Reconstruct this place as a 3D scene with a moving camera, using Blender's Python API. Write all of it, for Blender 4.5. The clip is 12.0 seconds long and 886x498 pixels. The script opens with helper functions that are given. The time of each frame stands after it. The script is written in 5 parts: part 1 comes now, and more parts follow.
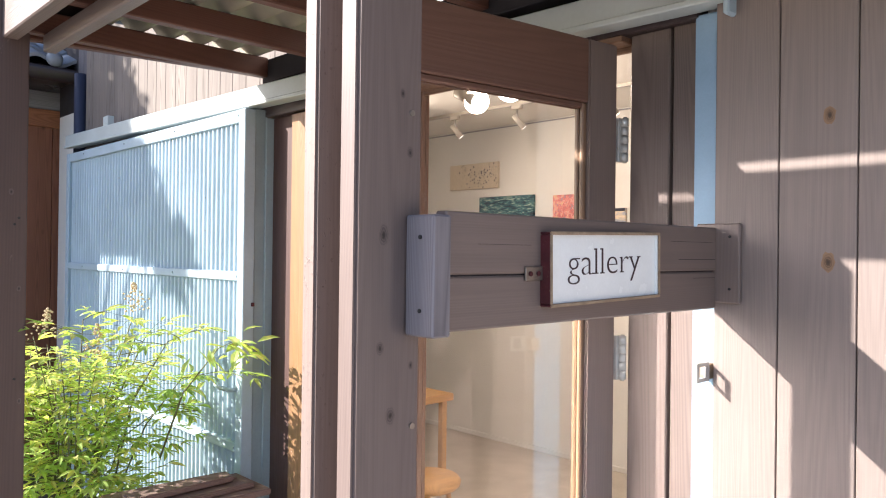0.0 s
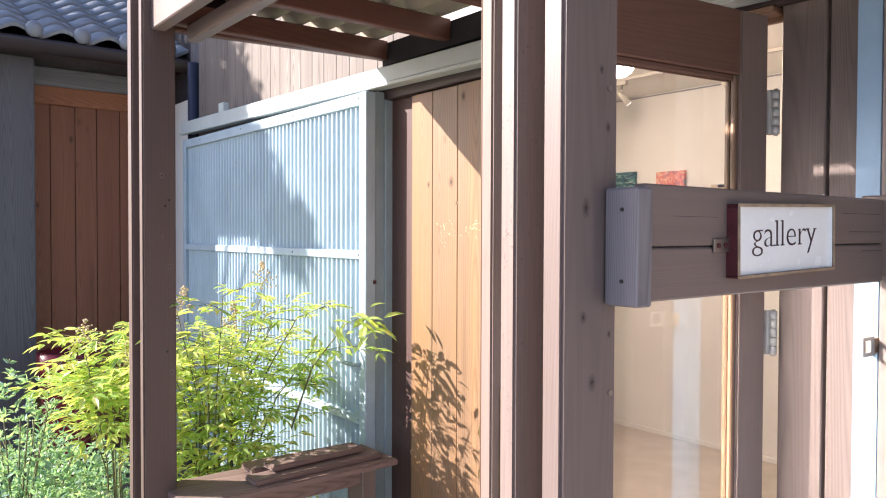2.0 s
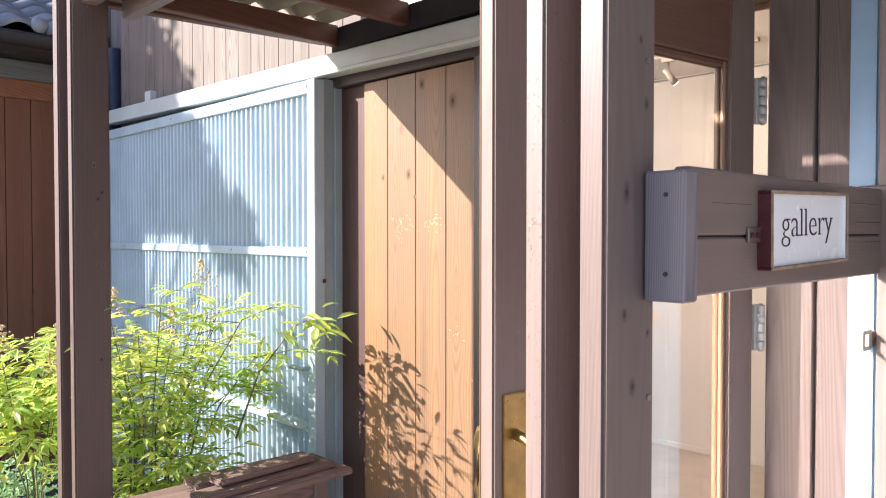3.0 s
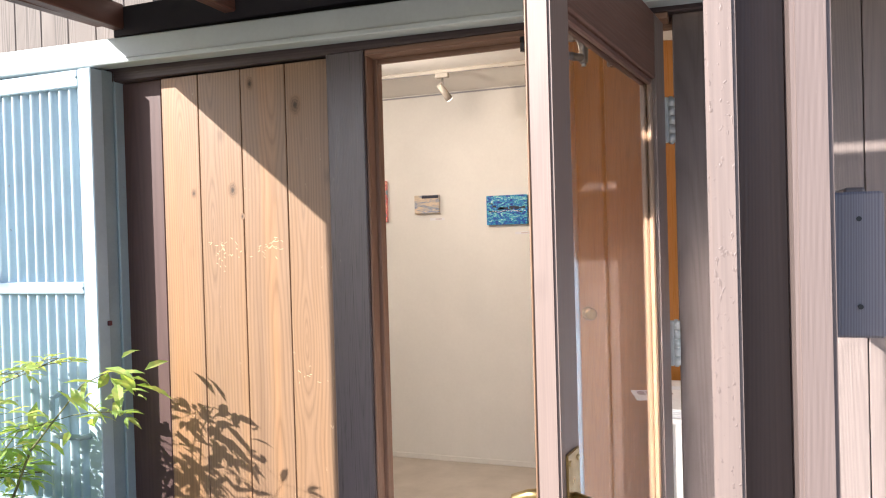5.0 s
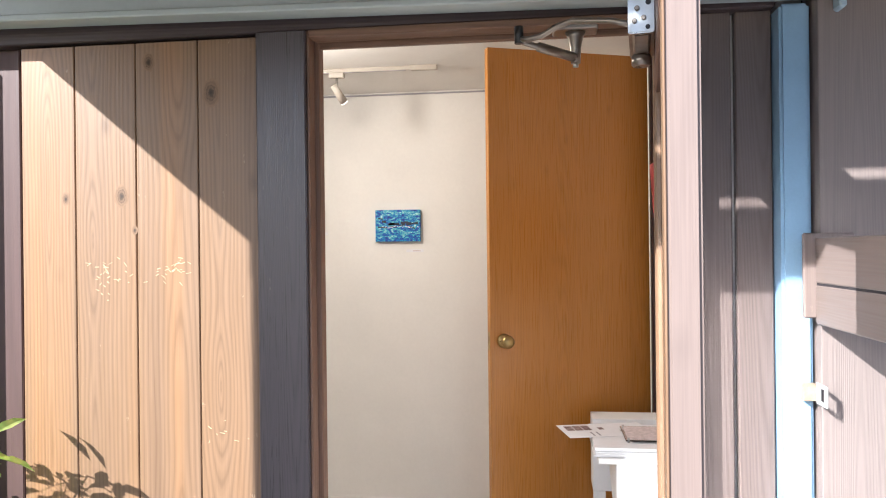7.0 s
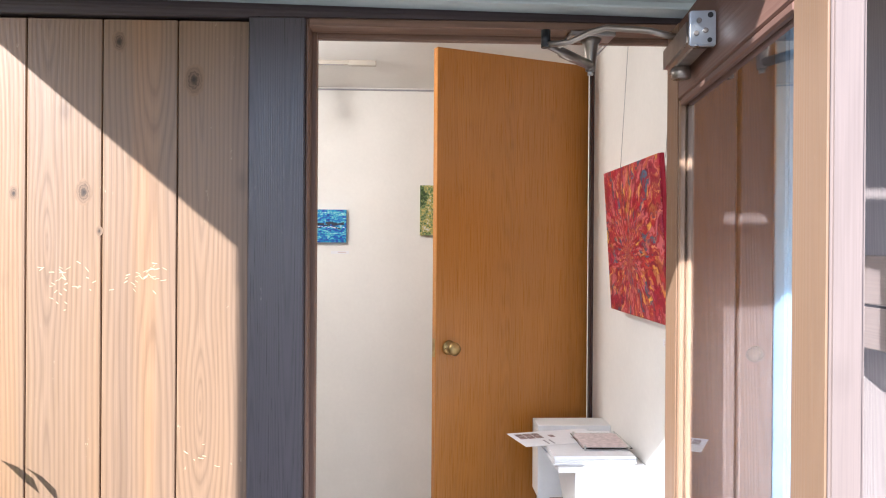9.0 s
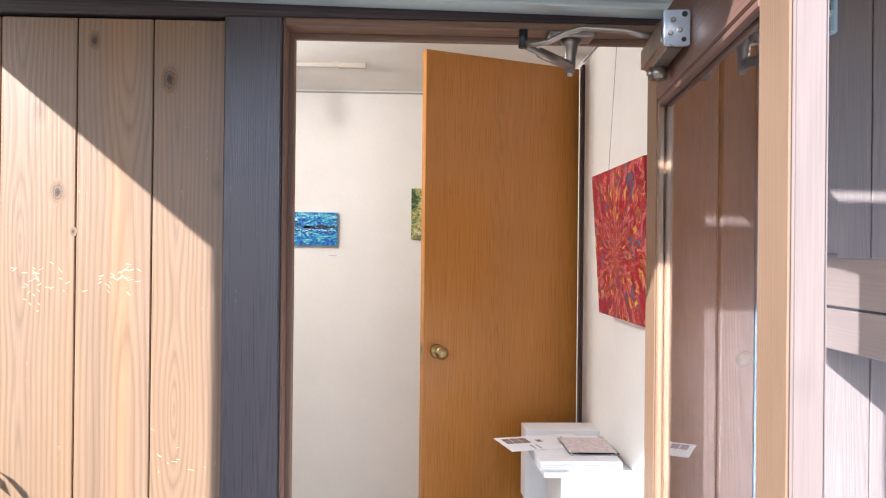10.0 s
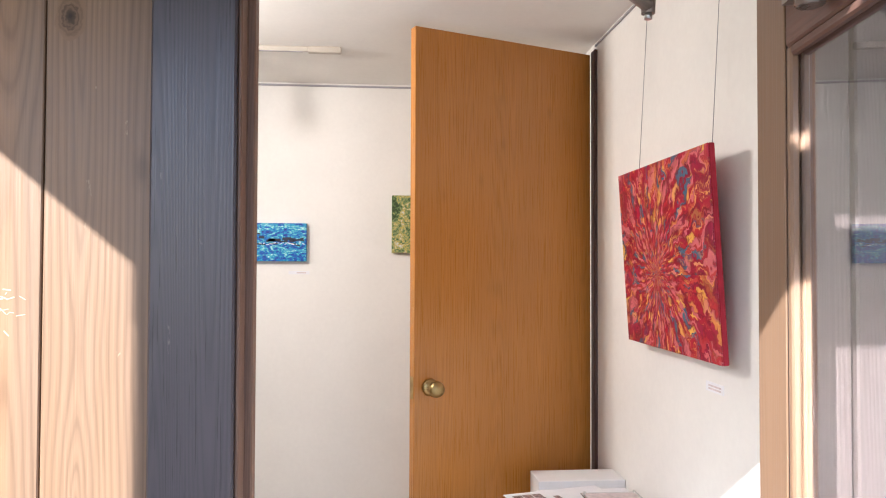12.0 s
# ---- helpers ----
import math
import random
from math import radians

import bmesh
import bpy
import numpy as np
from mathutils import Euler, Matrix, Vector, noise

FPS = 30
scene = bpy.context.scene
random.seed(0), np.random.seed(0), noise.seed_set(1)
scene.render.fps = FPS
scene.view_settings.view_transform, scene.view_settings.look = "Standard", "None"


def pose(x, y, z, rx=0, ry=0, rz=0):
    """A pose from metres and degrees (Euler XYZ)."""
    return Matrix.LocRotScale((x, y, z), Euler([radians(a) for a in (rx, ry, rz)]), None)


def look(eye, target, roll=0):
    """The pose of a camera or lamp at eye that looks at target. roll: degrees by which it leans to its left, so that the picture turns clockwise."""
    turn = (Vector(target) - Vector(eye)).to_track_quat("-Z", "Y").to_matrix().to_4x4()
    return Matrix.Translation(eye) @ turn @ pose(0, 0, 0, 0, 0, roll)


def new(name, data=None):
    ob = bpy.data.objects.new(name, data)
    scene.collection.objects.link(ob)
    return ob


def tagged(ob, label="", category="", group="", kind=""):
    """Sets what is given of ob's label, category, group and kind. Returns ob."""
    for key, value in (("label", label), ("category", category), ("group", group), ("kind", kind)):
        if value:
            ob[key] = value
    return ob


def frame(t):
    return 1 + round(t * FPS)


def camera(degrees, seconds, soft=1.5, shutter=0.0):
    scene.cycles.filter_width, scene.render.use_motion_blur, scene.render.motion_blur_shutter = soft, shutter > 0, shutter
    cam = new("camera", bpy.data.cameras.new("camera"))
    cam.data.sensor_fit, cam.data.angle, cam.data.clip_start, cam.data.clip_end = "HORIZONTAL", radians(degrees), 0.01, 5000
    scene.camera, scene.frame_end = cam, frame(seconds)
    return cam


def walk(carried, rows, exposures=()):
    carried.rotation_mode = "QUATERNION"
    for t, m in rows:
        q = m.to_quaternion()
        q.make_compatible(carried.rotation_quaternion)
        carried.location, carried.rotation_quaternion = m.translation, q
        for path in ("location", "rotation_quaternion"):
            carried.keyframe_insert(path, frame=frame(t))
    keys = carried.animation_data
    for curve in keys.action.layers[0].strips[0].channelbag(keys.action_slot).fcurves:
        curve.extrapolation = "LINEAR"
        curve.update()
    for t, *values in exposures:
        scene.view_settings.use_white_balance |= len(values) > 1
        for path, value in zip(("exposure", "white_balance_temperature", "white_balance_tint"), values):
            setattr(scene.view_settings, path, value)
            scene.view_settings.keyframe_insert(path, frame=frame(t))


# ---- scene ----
cam = camera(60.9, 12.0, soft=1.1)
PATH = [
    (0, (0.084, 0.065, 1.53), (1.462, 1.514, 1.538), 0.7),
    (0.5, (0.06, 0.078, 1.528), (1.376, 1.584, 1.526), 0.7),
    (1, (0.033, 0.093, 1.526), (1.292, 1.648, 1.509), 0.6),
    (1.5, (-0.017, 0.116, 1.523), (1.21, 1.695, 1.49), 0.4),
    (2, (-0.079, 0.154, 1.517), (1.154, 1.729, 1.473), 0.2),
    (2.5, (-0.112, 0.212, 1.508), (1.175, 1.742, 1.46), 0.2),
    (3, (-0.097, 0.343, 1.503), (1.295, 1.778, 1.457), -0.0),
    (3.2, (-0.085, 0.421, 1.513), (1.362, 1.8, 1.469), -0.2),
    (4.8, (-0.193, 0.942, 1.535), (1.654, 1.71, 1.505), -1.8),
    (5, (-0.204, 0.976, 1.539), (1.669, 1.677, 1.515), -1.6),
    (5.5, (-0.155, 1.079, 1.535), (1.762, 1.651, 1.525), -1.7),
    (6, (-0.055, 1.194, 1.567), (1.888, 1.668, 1.568), -1.5),
    (6.5, (-0.007, 1.27, 1.574), (1.957, 1.644, 1.579), -1.1),
    (6.7, (0.013, 1.302, 1.571), (1.985, 1.635, 1.575), -0.9),
    (8.3, (0.086, 1.662, 1.594), (2.086, 1.651, 1.583), 0.0),
    (8.5, (0.088, 1.672, 1.593), (2.087, 1.634, 1.584), 0.1),
    (9, (0.109, 1.66, 1.597), (2.107, 1.585, 1.592), 0.4),
    (9.5, (0.123, 1.636, 1.597), (2.121, 1.56, 1.596), 0.6),
    (10, (0.123, 1.612, 1.592), (2.121, 1.539, 1.599), 0.6),
    (10.5, (0.137, 1.6, 1.583), (2.135, 1.52, 1.605), 0.4),
    (11, (0.267, 1.619, 1.581), (2.264, 1.522, 1.615), 0.3),
    (11.5, (0.464, 1.676, 1.593), (2.459, 1.548, 1.637), 0.2),
    (12, (0.599, 1.688, 1.592), (2.592, 1.52, 1.641), 0.2),
]
walk(cam, [(t, look(eye, target, roll)) for t, eye, target, roll in PATH], exposures=[(0.0, 1.67, 5980, 18), (3.0, 1.60, 6080, 22), (5.5, 1.42, 5680, 15), (6.7, 1.46, 5480, 14), (8.5, 1.58, 5080, 14), (12.0, 1.74, 5180, 15)])

# ---- world, sun, large lights ----
SPOT_POWER = 3.3
SUN_WAY = Vector((1.0, -0.865, -0.71)).normalized()
world = bpy.data.worlds.new("world")
scene.world = world
world.use_nodes = True
wn = world.node_tree.nodes
sky = wn.new("ShaderNodeTexSky")
sky.sky_type, sky.sun_disc = "NISHITA", False
sky.sun_elevation = math.asin(-SUN_WAY.z)
sky.sun_rotation = math.atan2(-SUN_WAY.x, -SUN_WAY.y)
world.node_tree.links.new(sky.outputs[0], wn["Background"].inputs[0])
wn["Background"].inputs[1].default_value = 0.098

sun_data = bpy.data.lights.new("sun", "SUN")
sun_data.energy, sun_data.angle, sun_data.color = 5.0, radians(0.5), (1.0, 0.93, 0.77)
sun = new("sun", sun_data)
sun.rotation_mode = "QUATERNION"
sun.rotation_quaternion = SUN_WAY.to_track_quat("-Z", "Y")


# ---- materials ----
class Nodes:
    """A small builder for node materials."""

    def __init__(self, name):
        self.mat = bpy.data.materials.new(name)
        self.mat.use_nodes = True
        self.tree = self.mat.node_tree
        self.bsdf = self.tree.nodes["Principled BSDF"]

    def add(self, kind, **values):
        node = self.tree.nodes.new(kind)
        for key, value in values.items():
            node.inputs[key.replace("_", " ")].default_value = value
        return node

    def link(self, a, b):
        self.tree.links.new(a, b)

    def coords(self, scale, jitter=True):
        tc = self.add("ShaderNodeTexCoord")
        mp = self.add("ShaderNodeMapping")
        mp.inputs["Scale"].default_value = scale
        self.link(tc.outputs["Object"], mp.inputs["Vector"])
        if jitter:
            info = self.add("ShaderNodeObjectInfo")
            comb = self.add("ShaderNodeCombineXYZ")
            for k, f in enumerate((13.0, 29.0, 47.0)):
                m = self.add("ShaderNodeMath")
                m.operation = "MULTIPLY"
                m.inputs[1].default_value = f
                self.link(info.outputs["Random"], m.inputs[0])
                self.link(m.outputs[0], comb.inputs[k])
            self.link(comb.outputs[0], mp.inputs["Location"])
        return mp.outputs[0]

    def noise(self, vec, scale, detail=4.0, rough=0.55, distort=0.0):
        n = self.add("ShaderNodeTexNoise", Scale=scale, Detail=detail, Roughness=rough, Distortion=distort)
        self.link(vec, n.inputs["Vector"])
        return n.outputs["Fac"]

    def ramp(self, fac, stops):
        r = self.add("ShaderNodeValToRGB")
        els = r.color_ramp.elements
        while len(els) < len(stops):
            els.new(0.5)
        for el, (p, c) in zip(els, stops):
            el.position = p
            el.color = (*c, 1.0) if len(c) == 3 else c
        self.link(fac, r.inputs[0])
        return r.outputs[0]

    def mix(self, fac, a, b, how="MIX"):
        m = self.add("ShaderNodeMix")
        m.data_type, m.blend_type = "RGBA", how
        for v, k in ((fac, 0), (a, 6), (b, 7)):
            if isinstance(v, (int, float)):
                m.inputs[k].default_value = v
            elif isinstance(v, tuple):
                m.inputs[k].default_value = (*v, 1.0)
            else:
                self.link(v, m.inputs[k])
        return m.outputs[2]

    def bump(self, height, strength, distance=0.002):
        b = self.add("ShaderNodeBump", Strength=strength, Distance=distance)
        self.link(height, b.inputs["Height"])
        self.link(b.outputs[0], self.bsdf.inputs["Normal"])

    def finish(self, color=None, rough=0.6, metal=0.0, spec=0.5):
        if color is not None:
            if isinstance(color, tuple):
                self.bsdf.inputs["Base Color"].default_value = (*color, 1.0)
            else:
                self.link(color, self.bsdf.inputs["Base Color"])
        if isinstance(rough, (int, float)):
            self.bsdf.inputs["Roughness"].default_value = rough
        else:
            self.link(rough, self.bsdf.inputs["Roughness"])
        self.bsdf.inputs["Metallic"].default_value = metal
        self.bsdf.inputs["Specular IOR Level"].default_value = spec
        return self.mat


def shade(c, f):
    return tuple(min(1.0, v * f) for v in c)


def math_node(n, how, a, b=0.0):
    m = n.add("ShaderNodeMath")
    m.operation = how
    for k, v in enumerate((a, b)):
        if isinstance(v, (int, float)):
            m.inputs[k].default_value = v
        else:
            n.link(v, m.inputs[k])
    return m.outputs[0]


def flame_phase(n, width):
    """Ring count across a flat-sawn board: distance from a pith line that wanders in depth."""
    sep = n.add("ShaderNodeSeparateXYZ")
    n.link(n.add("ShaderNodeTexCoord").outputs["Generated"], sep.inputs[0])
    info = n.add("ShaderNodeObjectInfo")
    shift = math_node(n, "MULTIPLY", math_node(n, "SUBTRACT", info.outputs["Random"], 0.5), 0.5)
    u = math_node(n, "MULTIPLY", math_node(n, "SUBTRACT", math_node(n, "ADD", sep.outputs[1], shift), 0.5), width)
    wob = n.noise(n.coords((1.0, 1.0, 0.12)), 14.0, 2.0, 0.5)
    u = math_node(n, "ADD", u, math_node(n, "MULTIPLY", math_node(n, "SUBTRACT", wob, 0.5), 0.02))
    deep = n.noise(n.coords((0.05, 0.05, 1.0)), 1.15, 1.5, 0.4)
    w = math_node(n, "MULTIPLY", math_node(n, "SUBTRACT", deep, 0.42), 0.20)
    r = math_node(n, "SQRT", math_node(n, "ADD", math_node(n, "MULTIPLY", u, u), math_node(n, "MULTIPLY", w, w)))
    fan = math_node(n, "MULTIPLY", math_node(n, "POWER", r, 0.8), 2 * math.pi / 0.0145)
    ripple = n.noise(n.coords((1.0, 1.0, 0.05)), 34.0, 3.0, 0.6)
    return math_node(n, "ADD", fan, math_node(n, "MULTIPLY", ripple, 5.0))


def wood(name, base, grain="z", contrast=0.35, rings=1.0, knots=0.5, rough=0.6, wear=0.0, wear_color=(0.62, 0.5, 0.38), bump=0.35, spec=0.35, flame=None):
    """Stained timber; flame gives the width of flat-sawn boards whose grain arches about their middle."""
    n = Nodes(name)
    k = {"x": 0, "y": 1, "z": 2}[grain]
    long_s = [1.0, 1.0, 1.0]
    long_s[k] = 0.03
    vec = n.coords(tuple(long_s))
    fine_s = [1.0, 1.0, 1.0]
    fine_s[k] = 0.012
    fine = n.noise(n.coords(tuple(fine_s)), 420.0, 3.0, 0.6)
    low = n.noise(vec, 6.5, 1.2, 0.4, 0.15)
    times = n.add("ShaderNodeMath")
    times.operation = "MULTIPLY"
    times.inputs[1].default_value = 430.0
    n.link(low, times.inputs[0])
    sine = n.add("ShaderNodeMath")
    sine.operation = "SINE"
    n.link(times.outputs[0], sine.inputs[0])
    half = n.add("ShaderNodeMath")
    half.operation = "MULTIPLY_ADD"
    half.inputs[1].default_value = half.inputs[2].default_value = 0.5
    n.link(sine.outputs[0], half.inputs[0])
    contour = half.outputs[0]
    if flame:
        n.link(flame_phase(n, flame), sine.inputs[0])
    broad = n.noise(vec, 9.0, 3.0, 0.5, 0.2)
    col = n.ramp(contour, [(0.0, shade(base, 1 - contrast * rings)), (0.22, shade(base, 0.97)), (0.6, base), (1.0, shade(base, 1 + contrast * 0.5 * rings))])
    tone = n.ramp(broad, [(0.3, (1 - contrast * 0.45,) * 3), (0.7, (1 + contrast * 0.25,) * 3)])
    if flame:
        tone = n.ramp(broad, [(0.28, (0.70, 0.69, 0.70)), (0.42, (0.95, 0.94, 0.94)), (0.55, (1.0, 0.97, 0.92)), (0.72, (1.22, 1.06, 0.86))])
    col = n.mix(1.0, col, tone, "MULTIPLY")
    streak = n.ramp(fine, [(0.35, (0.9, 0.9, 0.9)), (0.62, (1.04, 1.04, 1.04))])
    col = n.mix(0.8, col, streak, "MULTIPLY")
    if knots:
        ks = [8.0, 8.0, 8.0]
        ks[k] = 4.2
        v = n.add("ShaderNodeTexVoronoi", Scale=1.0, Randomness=1.0)
        n.link(n.coords(tuple(ks)), v.inputs["Vector"])
        spot = n.ramp(v.outputs["Distance"], [(0.04, (1, 1, 1)), (0.09, (0.35, 0.35, 0.35)), (0.15, (0, 0, 0))])
        gate = n.ramp(n.noise(n.coords((1.3, 1.3, 1.3)), 2.0, 1.0), [(0.47, (0, 0, 0)), (0.51, (1, 1, 1))])
        both = n.mix(1.0, spot, gate, "MULTIPLY")
        dim = n.mix(1.0, both, (knots, knots, knots), "MULTIPLY")
        col = n.mix(dim, col, shade(base, 0.28))
    if wear:
        ws = [26.0, 26.0, 26.0]
        ws[k] = 9.0
        wn_ = n.noise(n.coords(tuple(ws)), 1.6, 6.0, 0.72)
        big = n.noise(n.coords((2.0, 2.0, 1.2)), 1.7, 2.0)
        worn = n.mix(1.0, n.ramp(wn_, [(0.66, (0, 0, 0)), (0.72, (1, 1, 1))]), n.ramp(big, [(0.5, (0, 0, 0)), (0.64, (wear,) * 3)]), "MULTIPLY")
        col = n.mix(worn, col, wear_color)
    relief = n.mix(0.65, contour, fine)
    n.bump(relief, bump, 0.0015)
    r = n.ramp(fine, [(0.3, (rough - 0.08,) * 3), (0.7, (rough + 0.12,) * 3)])
    return n.finish(col, r, spec=spec)


def paint(name, base, rough=0.5, grime=0.18, scale=5.0, bump=0.15, metal=0.0, spec=0.4, chips=0.0, chip_color=(0.3, 0.25, 0.22)):
    n = Nodes(name)
    vec = n.coords((1.0, 1.0, 1.0))
    big = n.noise(vec, scale, 5.0, 0.6)
    small = n.noise(vec, scale * 28, 3.0, 0.6)
    col = n.mix(1.0, n.mix(0.0, base, base), n.ramp(big, [(0.3, (1 - grime,) * 3), (0.68, (1.03,) * 3)]), "MULTIPLY")
    col = n.mix(0.5, col, n.ramp(small, [(0.3, (1 - grime * 0.5,) * 3), (0.7, (1.03,) * 3)]), "MULTIPLY")
    if chips:
        c = n.noise(n.coords((1, 1, 0.6)), scale * 9, 6.0, 0.7)
        col = n.mix(n.ramp(c, [(0.70 - 0.05 * chips, (0, 0, 0)), (0.72 - 0.05 * chips, (1, 1, 1))]), col, chip_color)
    n.bump(small, bump, 0.001)
    return n.finish(col, n.ramp(big, [(0.3, (rough + 0.1,) * 3), (0.7, (rough - 0.05,) * 3)]), metal, spec)


STAIN = (0.197, 0.150, 0.130)
M_STAIN = wood("dark_stained_wood", STAIN, "z", 0.10, 0.5, 0.75, 0.42, 0.25, bump=0.14)
M_TRIM = wood("black_brown_trim", (0.070, 0.054, 0.056), "z", 0.24, 0.8, 0.4, 0.32, 0.25, bump=0.22, spec=0.6)
M_TRIM_Y = wood("black_brown_lintel", (0.062, 0.043, 0.042), "y", 0.2, 0.8, 0.3, 0.4, 0.1)
M_TRIM2 = wood("brown_stained_cladding", (0.140, 0.106, 0.094), "z", 0.16, 0.8, 0.3, 0.42, 0.2, spec=0.28)
M_POST = wood("dark_stained_post", (0.168, 0.127, 0.113), "z", 0.12, 0.5, 0.75, 0.42, 0.25, bump=0.14)
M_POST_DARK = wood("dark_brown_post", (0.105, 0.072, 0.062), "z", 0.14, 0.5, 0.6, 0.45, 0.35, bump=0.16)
M_STAIN_X = wood("dark_stained_wood_along", STAIN, "x", 0.10, 0.4, 0.3, 0.40, 0.2, bump=0.10)
M_STAIN_Y = wood("dark_stained_wood_across", STAIN, "y", 0.13, 0.7, 0.4, 0.42, 0.15)


def peeling_material():
    n = Nodes("peeling_stained_paint")
    vec = n.coords((1, 1, 1))
    fine = n.noise(n.coords((1, 1, 0.03)), 220.0, 3.0)
    col = n.mix(1.0, STAIN, n.ramp(fine, [(0.3, (0.88, 0.88, 0.88)), (0.7, (1.1, 1.1, 1.1))]), "MULTIPLY")
    gate = n.ramp(n.noise(vec, 9.0, 3.0), [(0.46, (0, 0, 0)), (0.56, (1, 1, 1))])
    chip = n.mix(1.0, n.ramp(n.noise(n.coords((1, 1, 0.6)), 170.0, 2.0), [(0.63, (0, 0, 0)), (0.70, (1, 1, 1))]), gate, "MULTIPLY")
    col = n.mix(n.mix(1.0, chip, (0.35, 0.35, 0.35), "MULTIPLY"), col, (0.10, 0.07, 0.06))
    n.bump(chip, 0.3, 0.002)
    return n.finish(col, 0.5, spec=0.4)


M_PEEL = peeling_material()
M_REDBROWN = wood("red_brown_wood", (0.088, 0.050, 0.044), "z", 0.2, 0.5, 0.3, 0.5)
M_RAFTER = wood("red_brown_rafter", (0.12, 0.052, 0.036), "x", 0.25, 0.5, 0.4, 0.55)
M_PLANK = wood("weathered_plank", (0.242, 0.149, 0.087), "z", 0.21, 0.8, 0.4, 0.36, 0.8, (0.75, 0.58, 0.36), bump=0.28, spec=0.40, flame=0.15)
M_FRAME = wood("door_frame_wood", (0.19, 0.105, 0.066), "z", 0.25, 0.6, 0.2, 0.45)
M_FRAME_Y = wood("door_frame_head", (0.19, 0.105, 0.066), "y", 0.25, 0.6, 0.2, 0.45)
M_LEAF = wood("glazed_door_wood", (0.225, 0.133, 0.076), "z", 0.08, 0.5, 0.2, 0.36, 0.12, bump=0.15, spec=0.55)
M_EDGE = wood("stained_door_edge", (0.215, 0.160, 0.136), "z", 0.04, 0.5, 0.3, 0.40, 0.2, bump=0.12)
M_LEAF_X = wood("glazed_door_rail", (0.165, 0.085, 0.060), "x", 0.14, 0.5, 0.2, 0.5)
M_WALLB = wood("grey_brown_board", (0.226, 0.180, 0.160), "z", 0.10, 0.6, 0.6, 0.5, 0.3, (0.55, 0.47, 0.4))
M_BLOCK = wood("weathered_grey_block", (0.205, 0.185, 0.195), "z", 0.3, 0.8, 0.3, 0.6, 0.5, (0.42, 0.39, 0.38), bump=0.3)
M_GREYWOOD = wood("old_grey_wood", (0.19, 0.160, 0.138), "z", 0.4, 0.8, 0.3, 0.75)
M_GREYPOST = wood("weathered_grey_post", (0.125, 0.117, 0.125), "z", 0.3, 0.6, 0.6, 0.7)
M_GREYBEAM = wood("weathered_grey_beam", (0.28, 0.265, 0.275), "x", 0.3, 0.6, 0.3, 0.7)
M_FENCE = wood("orange_brown_fence", (0.31, 0.125, 0.07), "z", 0.3, 0.6, 0.9, 0.6)
M_FENCE_X = wood("orange_brown_rail", (0.40, 0.160, 0.078), "x", 0.3, 0.6, 0.4, 0.6)
M_BENCH = wood("bench_wood", (0.20, 0.135, 0.115), "x", 0.35, 0.8, 0.4, 0.75, 0.4, (0.4, 0.32, 0.26))
M_VENEER = wood("orange_veneer", (0.45, 0.185, 0.028), "z", 0.22, 0.3, 0.2, 0.30, 0.0, bump=0.06, spec=0.5)
M_TABLE = wood("pale_orange_wood", (0.6, 0.34, 0.13), "x", 0.2, 0.5, 0.1, 0.4)
M_BLUE = paint("pale_blue_paint", (0.40, 0.505, 0.575), 0.45, 0.14, 4.0, 0.2, chips=0.25)
M_STRIP = paint("sky_blue_paint", (0.26, 0.395, 0.535), 0.45, 0.12, 6.0, 0.3, chips=0.3)
M_BLUE_D = paint("grey_blue_paint", (0.30, 0.38, 0.41), 0.5, 0.2, 4.0, 0.2, chips=0.4)
M_GUTTER = paint("pale_grey_green_flashing", (0.50, 0.55, 0.54), 0.4, 0.12, 3.0, 0.1)
M_PLASTER = paint("cream_wall_paper", (0.80, 0.78, 0.735), 0.8, 0.05, 2.0, 0.25)
M_CEIL = paint("white_ceiling_board", (0.82, 0.80, 0.76), 0.85, 0.04, 2.0, 0.2)
M_FLOOR = paint("grey_brown_lino", (0.54, 0.48, 0.41), 0.35, 0.12, 6.0, 0.1)
M_WHITE = paint("white_lacquer", (0.82, 0.82, 0.82), 0.4, 0.05, 6.0, 0.05)
M_BOUNCE_SLAB = paint("pale_bounce_slab", (0.33, 0.315, 0.30), 0.85, 0.25, 3.0, 0.5)
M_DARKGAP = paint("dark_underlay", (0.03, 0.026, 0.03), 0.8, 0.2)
M_NAVY = paint("navy_metal", (0.035, 0.04, 0.07), 0.5, 0.2)
M_STEEL = paint("brushed_steel", (0.55, 0.55, 0.53), 0.3, 0.15, 30.0, 0.1, 1.0)
M_ZINC = paint("satin_zinc_hinge", (0.54, 0.53, 0.50), 0.42, 0.15, 30.0, 0.1, 0.3)
M_TRACK = paint("cream_track_enamel", (0.44, 0.40, 0.34), 0.5, 0.06, 8.0, 0.05)
M_BRONZE = paint("dark_bronze_metal", (0.32, 0.275, 0.235), 0.32, 0.15, 20.0, 0.05, 0.8)
M_BRASS = paint("aged_brass", (0.50, 0.36, 0.15), 0.32, 0.35, 30.0, 0.1, 1.0)
M_DARKBRASS = paint("tarnished_dark_brass", (0.07, 0.045, 0.03), 0.35, 0.3, 30.0, 0.1, 0.7)
M_BLACK = paint("black_plastic", (0.02, 0.02, 0.02), 0.4, 0.1)
M_RUST = paint("dark_red_rusty_enamel", (0.10, 0.018, 0.022), 0.5, 0.4, 30.0, 0.6, chips=0.8, chip_color=(0.35, 0.22, 0.15))
M_RIM = paint("chipped_tan_rim", (0.45, 0.33, 0.22), 0.6, 0.4, 40.0, 0.6, chips=0.9, chip_color=(0.12, 0.03, 0.03))
